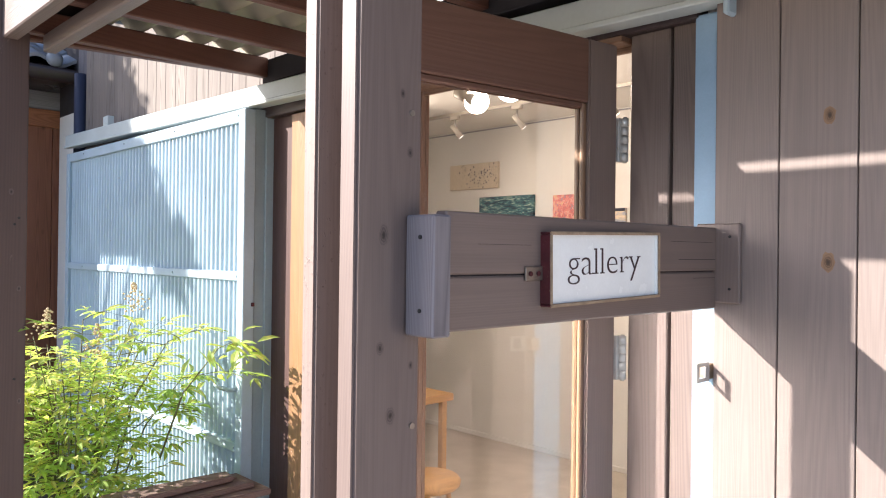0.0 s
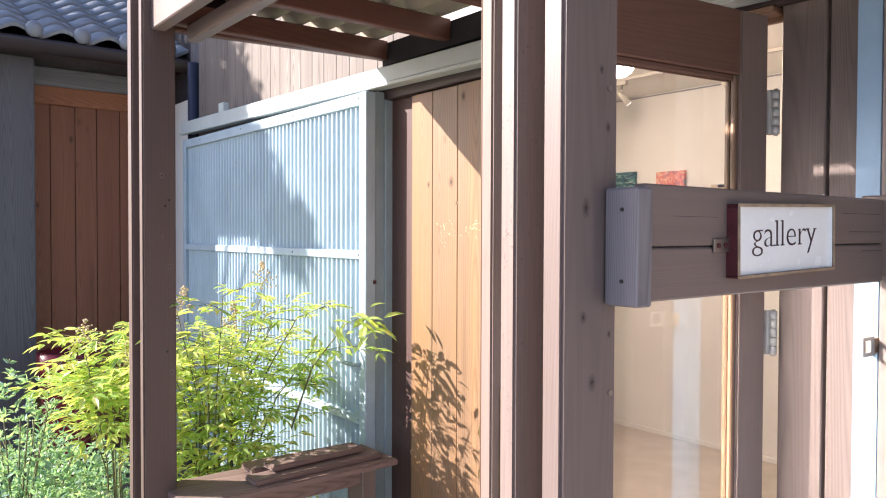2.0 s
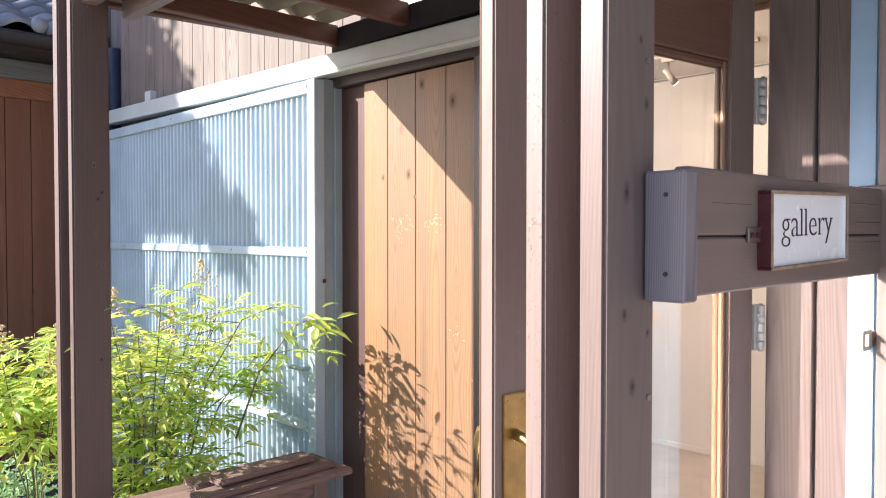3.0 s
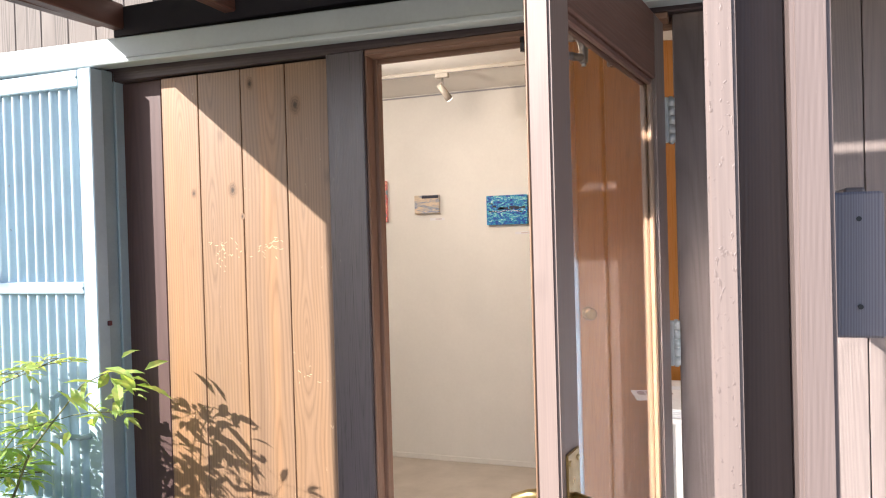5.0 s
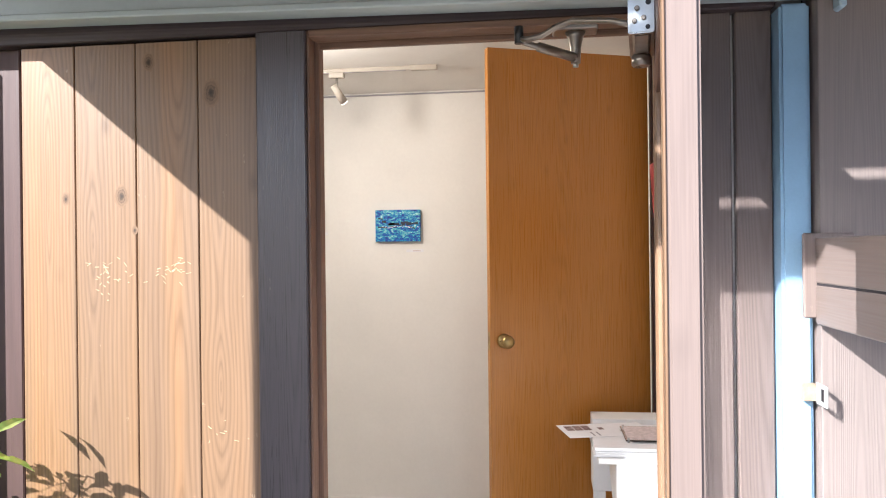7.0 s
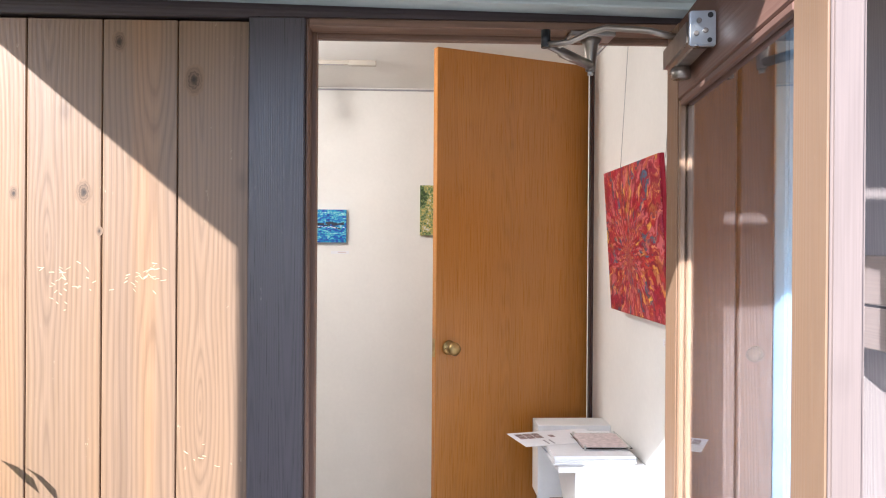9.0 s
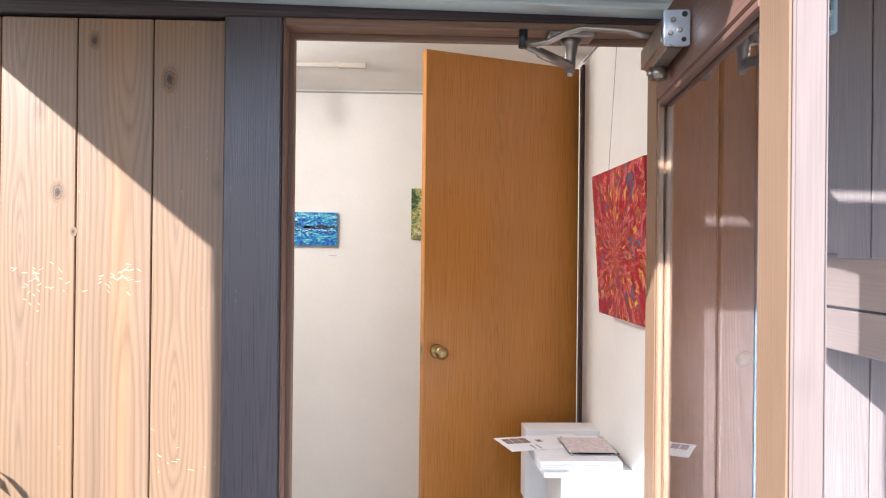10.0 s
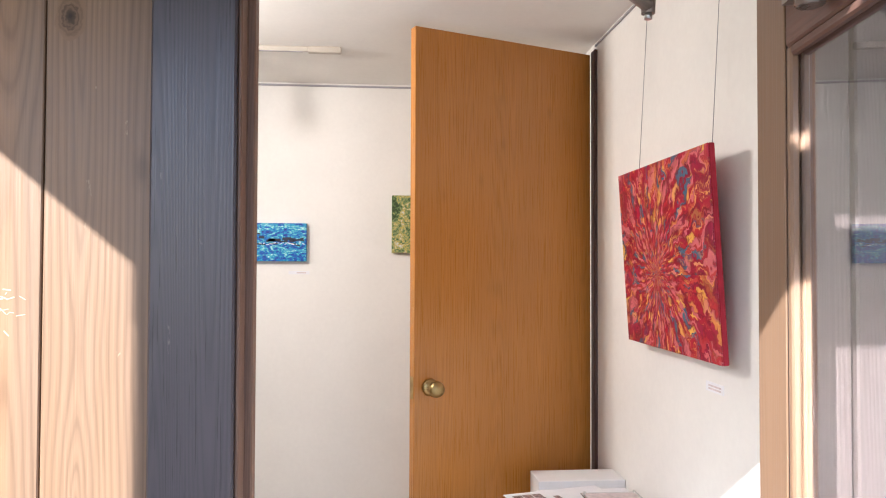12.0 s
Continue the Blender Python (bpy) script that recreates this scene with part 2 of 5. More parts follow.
M_SIGN = paint("sign_white_enamel", (0.90, 0.93, 0.92), 0.22, 0.06, 8.0, 0.05)
M_INK = paint("brown_sign_ink", (0.055, 0.03, 0.032), 0.5, 0.1)
M_GREYINK = paint("grey_print", (0.35, 0.34, 0.36), 0.7, 0.1)
M_PINKINK = paint("pale_pink_print", (0.74, 0.64, 0.63), 0.7, 0.3, 60.0)
M_PAPER = paint("white_paper", (0.80, 0.80, 0.82), 0.7, 0.04, 20.0, 0.05)
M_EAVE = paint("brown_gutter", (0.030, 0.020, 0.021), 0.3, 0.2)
M_TILE = paint("silver_grey_tile", (0.30, 0.32, 0.36), 0.38, 0.35, 6.0, 0.3, spec=0.6)
M_POT = paint("terracotta_pot", (0.30, 0.14, 0.08), 0.75, 0.3, 12.0, 0.4)
M_REDPOT = paint("dark_red_glazed_pot", (0.16, 0.012, 0.022), 0.25, 0.2, 8.0, 0.1)
M_SOIL = paint("dark_soil", (0.05, 0.038, 0.03), 0.95, 0.4, 40.0, 1.0)


def knot_material(name, base, across):
    """A knot on a board: dark heart, a few rings, fading into the wood."""
    n = Nodes(name)
    sep = n.add("ShaderNodeSeparateXYZ")
    n.link(n.add("ShaderNodeTexCoord").outputs["Generated"], sep.inputs[0])
    u = math_node(n, "SUBTRACT", sep.outputs[across], 0.5)
    v = math_node(n, "SUBTRACT", sep.outputs[2], 0.5)
    r = math_node(n, "SQRT", math_node(n, "ADD", math_node(n, "MULTIPLY", u, u), math_node(n, "MULTIPLY", v, v)))
    r = math_node(n, "ADD", r, math_node(n, "MULTIPLY", math_node(n, "SUBTRACT", n.noise(n.coords((1, 1, 1)), 160.0, 3.0), 0.5), 0.22))
    col = n.ramp(r, [(0.03, shade(base, 0.16)), (0.14, shade(base, 0.34)), (0.20, shade(base, 0.75)), (0.25, shade(base, 0.45)), (0.31, shade(base, 0.95)), (0.36, shade(base, 0.72)), (0.42, base)])
    return n.finish(col, 0.5, spec=0.3)


M_KNOT = knot_material("dark_knot", (0.155, 0.118, 0.105), 0)
M_KNOT_WARM = knot_material("brown_knot", (0.235, 0.140, 0.078), 1)
M_SCUFF = paint("raw_scratched_wood", (0.72, 0.55, 0.33), 0.7, 0.2, 40.0)
M_STEM = paint("green_brown_stem", (0.19, 0.19, 0.08), 0.7, 0.3, 40.0, 0.3)
M_BLOOM = paint("cream_bud", (0.60, 0.47, 0.28), 0.7, 0.2, 60.0, 0.2)


def leaf_material(name, cold, warm):
    n = Nodes(name)
    geo = n.add("ShaderNodeNewGeometry")
    vec = n.coords((1, 1, 1), False)
    patch = n.noise(vec, 3.0, 2.0)
    isl = n.ramp(geo.outputs["Random Per Island"], [(0.0, cold), (0.6, shade(cold, 1.25)), (0.88, warm), (1.0, shade(warm, 1.1))])
    col = n.mix(n.ramp(patch, [(0.45, (0, 0, 0)), (0.65, (0.6, 0.6, 0.6))]), isl, warm)
    n.finish(col, 0.35, spec=0.5)
    tr = n.add("ShaderNodeBsdfTranslucent")
    n.link(n.mix(1.0, col, (1.5, 1.5, 0.7), "MULTIPLY"), tr.inputs["Color"])
    mx = n.add("ShaderNodeMixShader")
    mx.inputs[0].default_value = 0.48
    n.link(n.bsdf.outputs[0], mx.inputs[1])
    n.link(tr.outputs[0], mx.inputs[2])
    n.link(mx.outputs[0], n.tree.nodes["Material Output"].inputs["Surface"])
    return n.mat


M_LEAVES = leaf_material("nandina_leaf", (0.31, 0.44, 0.13), (0.64, 0.62, 0.24))
M_HERB = leaf_material("blue_green_herb_leaf", (0.18, 0.30, 0.25), (0.32, 0.43, 0.28))
M_TREE = leaf_material("dark_tree_leaf", (0.04, 0.07, 0.02), (0.07, 0.09, 0.03))


def glass_material():
    n = Nodes("clear_glass")
    b = n.bsdf
    b.inputs["Base Color"].default_value = (1, 1, 1, 1)
    b.inputs["Roughness"].default_value = 0.0
    b.inputs["IOR"].default_value = 1.5
    b.inputs["Transmission Weight"].default_value = 1.0
    return n.mat


def glow_material(name, color, strength):
    n = Nodes(name)
    n.finish((0.9, 0.88, 0.82), 0.5)
    n.bsdf.inputs["Emission Color"].default_value = (*color, 1)
    n.bsdf.inputs["Emission Strength"].default_value = strength
    return n.mat


def sheet_material():
    n = Nodes("translucent_wavy_sheet")
    col = n.ramp(n.noise(n.coords((1, 1, 1)), 4.0, 5.0), [(0.3, (0.36, 0.33, 0.26)), (0.7, (0.55, 0.51, 0.42))])
    n.finish(col, 0.7)
    tr = n.add("ShaderNodeBsdfTranslucent")
    n.link(col, tr.inputs["Color"])
    mx = n.add("ShaderNodeMixShader")
    mx.inputs[0].default_value = 0.22
    n.link(n.bsdf.outputs[0], mx.inputs[1])
    n.link(tr.outputs[0], mx.inputs[2])
    n.link(mx.outputs[0], n.tree.nodes["Material Output"].inputs["Surface"])
    return n.mat


M_GLASS = glass_material()
M_SHEET = sheet_material()
M_GLOBE = glow_material("lit_globe", (1.0, 0.93, 0.8), 3.0)
M_GLOW = glow_material("lit_lamp_face", (1.0, 0.9, 0.72), 1.6)


def canvas_material(name, stops, scale, stretch=(1, 1, 1), distort=1.5, detail=6.0, spokes=None):
    """Abstract brushwork: warped noise through a ramp of paints, over a second, finer layer."""
    n = Nodes(name)
    tc = n.add("ShaderNodeTexCoord")
    mp = n.add("ShaderNodeMapping")
    mp.inputs["Scale"].default_value = stretch
    n.link(tc.outputs["Object"], mp.inputs["Vector"])
    vec = mp.outputs[0]
    if spokes:
        sub = n.add("ShaderNodeVectorMath")
        sub.operation = "SUBTRACT"
        sub.inputs[1].default_value = spokes
        n.link(tc.outputs["Object"], sub.inputs[0])
        sep = n.add("ShaderNodeSeparateXYZ")
        n.link(sub.outputs[0], sep.inputs[0])
        ang = n.add("ShaderNodeMath")
        ang.operation = "ARCTAN2"
        n.link(sep.outputs[2], ang.inputs[0])
        n.link(sep.outputs[0], ang.inputs[1])
        ln = n.add("ShaderNodeVectorMath")
        ln.operation = "LENGTH"
        n.link(sub.outputs[0], ln.inputs[0])
        comb = n.add("ShaderNodeCombineXYZ")
        m1 = n.add("ShaderNodeMath")
        m1.operation = "MULTIPLY"
        m1.inputs[1].default_value = 1.6
        n.link(ang.outputs[0], m1.inputs[0])
        m2 = n.add("ShaderNodeMath")
        m2.operation = "MULTIPLY"
        m2.inputs[1].default_value = 3.2
        n.link(ln.outputs["Value"], m2.inputs[0])
        n.link(m1.outputs[0], comb.inputs[0])
        n.link(m2.outputs[0], comb.inputs[1])
        vec = comb.outputs[0]
    a = n.noise(vec, scale, detail, 0.6, distort)
    b = n.noise(vec, scale * 2.7, 3.0, 0.6, distort)
    both = n.add("ShaderNodeMath")
    both.operation = "MULTIPLY_ADD"
    both.inputs[1].default_value = 0.45
    n.link(b, both.inputs[0])
    half = n.add("ShaderNodeMath")
    half.operation = "MULTIPLY"
    half.inputs[1].default_value = 0.6
    n.link(a, half.inputs[0])
    n.link(half.outputs[0], both.inputs[2])
    col = n.ramp(both.outputs[0], stops)
    n.bump(b, 0.3, 0.001)
    return n.finish(col, 0.4)


def burst_material(name, centre):
    """Petal-shaped strokes that fan out from one point, each in one paint."""
    n = Nodes(name)
    tc = n.add("ShaderNodeTexCoord")
    sub = n.add("ShaderNodeVectorMath")
    sub.operation = "SUBTRACT"
    sub.inputs[1].default_value = centre
    n.link(tc.outputs["Object"], sub.inputs[0])
    sep = n.add("ShaderNodeSeparateXYZ")
    n.link(sub.outputs[0], sep.inputs[0])
    ln = n.add("ShaderNodeVectorMath")
    ln.operation = "LENGTH"
    n.link(sub.outputs[0], ln.inputs[0])
    swirl = n.noise(tc.outputs["Object"], 16.0, 3.0, 0.6)
    ang = math_node(n, "ADD", math_node(n, "ARCTAN2", sep.outputs[2], sep.outputs[0]), math_node(n, "MULTIPLY", math_node(n, "SUBTRACT", swirl, 0.5), 0.5))
    away = math_node(n, "ADD", math_node(n, "LOGARITHM", math_node(n, "ADD", ln.outputs["Value"], 0.04), 2.718), math_node(n, "MULTIPLY", swirl, 0.35))
    comb = n.add("ShaderNodeCombineXYZ")
    n.link(math_node(n, "MULTIPLY", ang, 19.0), comb.inputs[0])
    n.link(math_node(n, "MULTIPLY", away, 6.4), comb.inputs[1])
    cells = n.add("ShaderNodeTexVoronoi", Scale=1.0, Randomness=1.0)
    n.link(comb.outputs[0], cells.inputs["Vector"])
    pick = n.add("ShaderNodeSeparateColor")
    n.link(cells.outputs["Color"], pick.inputs[0])
    paints = [(0.09, (0.07, 0.15, 0.24)), (0.12, (0.26, 0.004, 0.05)), (0.32, (0.38, 0.004, 0.035)), (0.42, (0.46, 0.008, 0.03)), (0.50, (0.34, 0.004, 0.06)), (0.56, (0.55, 0.05, 0.05)), (0.63, (0.42, 0.006, 0.03)), (0.70, (0.66, 0.22, 0.06)), (0.76, (0.80, 0.48, 0.06)), (0.80, (0.60, 0.14, 0.16))]
    col = n.ramp(pick.outputs[0], paints)
    fine = n.add("ShaderNodeCombineXYZ")
    n.link(math_node(n, "MULTIPLY", ang, 26.0), fine.inputs[0])
    n.link(math_node(n, "MULTIPLY", away, 3.0), fine.inputs[1])
    hair = n.noise(fine.outputs[0], 1.0, 3.0, 0.6, 0.6)
    col = n.mix(n.ramp(hair, [(0.58, (0, 0, 0)), (0.66, (0.8, 0.8, 0.8))]), col, (0.76, 0.36, 0.09))
    col = n.mix(n.ramp(hair, [(0.34, (0.8, 0.8, 0.8)), (0.42, (0, 0, 0))]), col, (0.16, 0.004, 0.03))
    col = n.mix(n.ramp(cells.outputs["Distance"], [(0.45, (0, 0, 0)), (0.75, (0.55, 0.55, 0.55))]), col, (0.15, 0.004, 0.02))
    n.bump(hair, 0.3, 0.001)
    return n.finish(col, 0.35)


M_ART_RED = burst_material("red_burst_paint", (0.045, 0.0, 0.19))
M_CRIMSON = paint("crimson_canvas_edge", (0.40, 0.012, 0.035), 0.6, 0.3, 20.0, 0.2)
M_ART_BLUE = canvas_material("turquoise_swirl_paint", [(0.41, (0.006, 0.02, 0.20)), (0.48, (0.01, 0.08, 0.46)), (0.535, (0.01, 0.22, 0.52)), (0.57, (0.06, 0.42, 0.50)), (0.63, (0.35, 0.68, 0.66)), (0.68, (0.8, 0.85, 0.85))], 14.0, (1, 1, 2.2), 2.5)
M_ART_GREEN = canvas_material("green_garden_paint", [(0.42, (0.03, 0.06, 0.02)), (0.48, (0.12, 0.20, 0.06)), (0.53, (0.28, 0.33, 0.15)), (0.58, (0.55, 0.42, 0.05)), (0.63, (0.55, 0.55, 0.45)), (0.68, (0.7, 0.7, 0.65))], 22.0)
M_ART_DUNE = canvas_material("blue_tan_band_paint", [(0.36, (0.10, 0.14, 0.28)), (0.46, (0.35, 0.38, 0.45)), (0.54, (0.62, 0.50, 0.36)), (0.64, (0.70, 0.60, 0.48)), (0.76, (0.55, 0.58, 0.62))], 10.0, (1, 1, 4.0), 0.6)
M_ART_PINK = canvas_material("pink_flower_paint", [(0.42, (0.25, 0.36, 0.42)), (0.47, (0.62, 0.12, 0.12)), (0.53, (0.75, 0.25, 0.22)), (0.58, (0.8, 0.45, 0.38)), (0.64, (0.7, 0.45, 0.12)), (0.7, (0.35, 0.42, 0.4))], 16.0)
M_ART_SEA = canvas_material("dark_sea_paint", [(0.42, (0.01, 0.03, 0.06)), (0.49, (0.02, 0.08, 0.12)), (0.55, (0.06, 0.20, 0.22)), (0.61, (0.35, 0.45, 0.38)), (0.67, (0.6, 0.62, 0.5))], 7.0, (1, 1, 4.0), 1.5)
M_ART_DOTS = canvas_material("beige_speckle_paint", [(0.30, (0.05, 0.04, 0.12)), (0.37, (0.2, 0.15, 0.12)), (0.42, (0.62, 0.53, 0.40)), (0.6, (0.68, 0.58, 0.45)), (0.78, (0.72, 0.63, 0.5))], 26.0, (1, 1, 1), 0.5)
M_PRINT = canvas_material("printed_page", [(0.42, (0.12, 0.1, 0.12)), (0.47, (0.5, 0.45, 0.45)), (0.53, (0.8, 0.79, 0.8)), (0.6, (0.7, 0.5, 0.48)), (0.66, (0.8, 0.8, 0.82))], 30.0)


M_DARKPRINT = canvas_material("dark_photograph", [(0.42, (0.03, 0.02, 0.03)), (0.50, (0.16, 0.10, 0.10)), (0.58, (0.35, 0.25, 0.24)), (0.66, (0.6, 0.5, 0.5))], 90.0)


def ground_material():
    n = Nodes("dark_gravel_soil")
    vec = n.coords((1, 1, 1), False)
    v = n.add("ShaderNodeTexVoronoi", Scale=55.0)
    n.link(vec, v.inputs["Vector"])
    col = n.ramp(n.noise(vec, 3.0, 6.0), [(0.3, (0.10, 0.085, 0.07)), (0.7, (0.24, 0.21, 0.18))])
    col = n.mix(0.7, col, n.ramp(v.outputs["Distance"], [(0.0, (1.2, 1.2, 1.2)), (0.6, (0.45, 0.45, 0.45))]), "MULTIPLY")
    n.bump(v.outputs["Distance"], 0.6, 0.01)
    return n.finish(col, 0.9)


M_GROUND = ground_material()


# ---- mesh helpers ----
def mesh_of(name, bm, material):
    me = bpy.data.meshes.new(name)
    bm.to_mesh(me)
    bm.free()
    me.materials.append(material)
    return me


def part(name, bm, material, parent=None, label=""):
    ob = new(name, mesh_of(name, bm, material))
    ob.parent = parent
    if label:
        ob["label"] = label
    return ob


def thing(name, at, label, category, group="", kind=""):
    e = new(name)
    e.empty_display_size = 0.05
    e.location = at
    return tagged(e, label, category, group, kind)


def child(name, bm, material, parent, label=""):
    """A part whose mesh is given in world coordinates, under a thing or part placed elsewhere."""
    origin = Vector((0, 0, 0))
    p = parent
    while p is not None:
        origin += p.location
        p = p.parent
    bmesh.ops.translate(bm, verts=bm.verts, vec=-origin)
    return part(name, bm, material, parent, label)


def box(x0, x1, y0, y1, z0, z1, bevel=0.003, seg=1, bm=None):
    own = bm is None
    b = bmesh.new()
    m = Matrix.Translation(((x0 + x1) / 2, (y0 + y1) / 2, (z0 + z1) / 2)) @ Matrix.Diagonal((abs(x1 - x0), abs(y1 - y0), abs(z1 - z0), 1))
    bmesh.ops.create_cube(b, size=1.0, matrix=m)
    lim = min(abs(x1 - x0), abs(y1 - y0), abs(z1 - z0)) * 0.4
    if bevel:
        bmesh.ops.bevel(b, geom=b.edges[:], offset=min(bevel, lim), segments=seg, affect="EDGES")
    if own:
        return b
    return join(bm, b)


def join(bm, other):
    tmp = bpy.data.meshes.new("tmp")
    other.to_mesh(tmp)
    other.free()
    bm.from_mesh(tmp)
    bpy.data.meshes.remove(tmp)
    return bm


def turn(bm, m):
    bmesh.ops.transform(bm, matrix=m, verts=bm.verts)
    return bm


def rod(a, b, r0, r1=None, sides=12, bevel=0.0):
    a, b = Vector(a), Vector(b)
    d = b - a
    bm = bmesh.new()
    m = Matrix.Translation((a + b) / 2) @ d.to_track_quat("Z", "Y").to_matrix().to_4x4()
    bmesh.ops.create_cone(bm, cap_ends=True, segments=sides, radius1=r0, radius2=r0 if r1 is None else r1, depth=d.length, matrix=m)
    if bevel:
        caps = [e for e in bm.edges if any(len(f.verts) > 4 for f in e.link_faces)]
        bmesh.ops.bevel(bm, geom=caps, offset=bevel, segments=2, affect="EDGES")
    for f in bm.faces:
        f.smooth = len(f.verts) == 4
    return bm


def tube(points, radius, sides=8):
    bm = bmesh.new()
    rings = []
    pts = [Vector(p) for p in points]
    rad = radius if isinstance(radius, (list, tuple)) else [radius] * len(pts)
    for i, p in enumerate(pts):
        d = (pts[min(i + 1, len(pts) - 1)] - pts[max(i - 1, 0)]).normalized()
        q = d.to_track_quat("Z", "Y")
        rings.append([bm.verts.new(p + q @ Vector((rad[i] * math.cos(2 * math.pi * k / sides), rad[i] * math.sin(2 * math.pi * k / sides), 0))) for k in range(sides)])
    for a, b in zip(rings, rings[1:]):
        for k in range(sides):
            bm.faces.new((a[k], a[(k + 1) % sides], b[(k + 1) % sides], b[k])).smooth = True
    bm.faces.new(rings[0][::-1])
    bm.faces.new(rings[-1])
    return bm


def lathe(profile, centre, sides=24):
    """Turns (radius, height) pairs round an upright axis."""
    bm = bmesh.new()
    c = Vector(centre)
    rings = [[bm.verts.new(c + Vector((r * math.cos(2 * math.pi * k / sides), r * math.sin(2 * math.pi * k / sides), h))) for k in range(sides)] for r, h in profile]
    for a, b in zip(rings, rings[1:]):
        for k in range(sides):
            bm.faces.new((a[k], a[(k + 1) % sides], b[(k + 1) % sides], b[k])).smooth = True
    bm.faces.new(rings[0][::-1])
    bm.faces.new(rings[-1])
    return bm


def structure(name, bm, material, label="", category="wall"):
    return tagged(part(name, bm, material), label, category, "", "structure")


# ---- setting: ground, room shell ----
bm = bmesh.new()
bmesh.ops.create_grid(bm, x_segments=2, y_segments=2, size=400.0)
structure("ground", bm, M_GROUND, "dark gravelly soil of the small garden", "ground")

# Unseen slab, added as a reflector: its paleness lifts the shaded front and room.
structure("pavement", box(-6.0, 1.66, -5.0, 2.40, -0.05, 0.03, 0.01), M_BOUNCE_SLAB, "unseen pale slab added to bounce sunlight onto the front", "pavement")

FLOOR, CEIL = 0.245, 2.398
BACK, SIDE, END = 3.92, 0.92, 5.4
structure("floor", box(1.70, BACK, SIDE, END, 0.0, FLOOR, 0), M_FLOOR, "grey-brown smooth gallery floor", "floor")
structure("ceiling", box(1.80, BACK + 0.1, 0.6, END + 0.1, CEIL, CEIL + 0.12, 0), M_CEIL, "white painted ceiling of the gallery room", "ceiling")
structure("wall_back", box(BACK, BACK + 0.12, 0.6, END + 0.12, 0.0, CEIL, 0), M_PLASTER, "cream papered gallery wall hung with paintings", "wall")
structure("wall_side", box(1.80, BACK, SIDE - 0.12, SIDE, 0.0, CEIL, 0), M_PLASTER, "white papered side wall beside the entrance", "wall")
structure("wall_end", box(1.80, BACK, END, END + 0.12, 0.0, CEIL, 0), M_PLASTER, "cream papered end wall of the room", "wall")
wf = box(1.70, 1.80, 1.97, 2.59, 0.0, 2.40, 0)
box(1.785, 1.80, 2.59, 2.83, 0.0, 2.08, 0, bm=wf)
box(1.70, 1.80, 2.59, 2.83, 2.08, 2.40, 0, bm=wf)
box(1.70, 1.80, 2.83, END + 0.12, 0.0, 2.40, 0, bm=wf)
box(1.70, 1.80, -2.5, 1.0, 0.0, 2.40, 0, bm=wf)
box(1.70, 1.80, 1.0, 1.97, 2.10, 2.40, 0, bm=wf)
box(1.70, 1.80, 1.0, 1.97, 0.0, 0.24, 0, bm=wf)
wall_front = structure("wall_front", wf, M_PLASTER, "front wall of the gallery with plank cladding outside", "wall")
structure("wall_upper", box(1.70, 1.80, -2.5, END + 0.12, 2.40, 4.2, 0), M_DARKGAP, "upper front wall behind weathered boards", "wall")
structure("roof", box(1.35, 4.4, -2.6, 5.6, 4.2, 4.32, 0), M_EAVE, "plain dark roof over the gallery", "roof")

# door frame
frame_ = thing("door_frame", (1.72, 1.5, 0.28), "brown wooden frame round the open gallery entrance", "door frame", kind="structure")
child("jamb", box(1.652, 1.694, 1.878, 1.884, 0.28, 2.060, 0.002), M_FRAME, frame_)
child("jamb", box(1.694, 1.714, 1.867, 1.884, 0.28, 2.046, 0.002), M_FRAME, frame_)
child("jamb", box(1.70, 1.735, 1.062, 1.080, 0.28, 2.05, 0.002), M_FRAME, frame_)
child("head", box(1.646, 1.70, 1.09, 1.878, 2.044, 2.060, 0.002), M_FRAME_Y, frame_)
child("head_stop", box(1.702, 1.716, 1.0, 1.876, 2.032, 2.068, 0.002), M_FRAME_Y, frame_)
child("sill", box(1.66, 1.82, 1.02, 1.89, 0.241, 0.29), M_FRAME_Y, frame_)

# posts, lintel and cladding of the front
structure("trim_door_post", box(1.642, 1.70, 1.884, 1.998, 0.05, 2.060), M_TRIM, "dark stained upright beside the entrance", "trim")
structure("trim_reveal", box(1.702, 1.80, 1.965, 1.972, 0.28, 2.10, 0), M_FRAME, "brown reveal of the entrance", "trim")
structure("trim_door_backing", box(1.715, 1.728, 1.868, 1.965, 0.28, 2.10, 0), M_FRAME, "brown backing strip beside the entrance", "trim")
structure("trim_lintel", box(1.650, 1.70, 0.895, 2.80, 2.060, 2.13), M_TRIM_Y, "dark stained lintel board over the entrance", "trim")
structure("trim_corner_board", box(1.684, 1.74, 2.600, 2.80, 0.05, 2.060), M_REDBROWN, "dark red-brown stained board beside the metal shutter", "trim")
# The recess's shade is put into the colour of this near-black sheet.
structure("trim_recess", box(1.745, 1.784, 2.592, 2.81, 0.05, 2.08, 0), M_DARKGAP, "near-black sheet standing in for shade in the recess beside the shutter", "trim")
structure("trim_blue_strip", box(1.632, 1.70, 0.835, 0.893, 0.02, 2.06, 0.006, 2), M_STRIP, "pale blue painted metal strip on the wall", "trim")

# picture rails and skirting
structure("trim_rail_back", box(BACK - 0.006, BACK, SIDE, END, CEIL - 0.016, CEIL - 0.008, 0.001), M_GREYINK, "thin grey hanging rail along the wall top", "trim")
structure("trim_rail_side", box(1.83, 3.22, SIDE, SIDE + 0.006, CEIL - 0.016, CEIL - 0.008, 0.001), M_GREYINK, "thin grey hanging rail along the side wall", "trim")
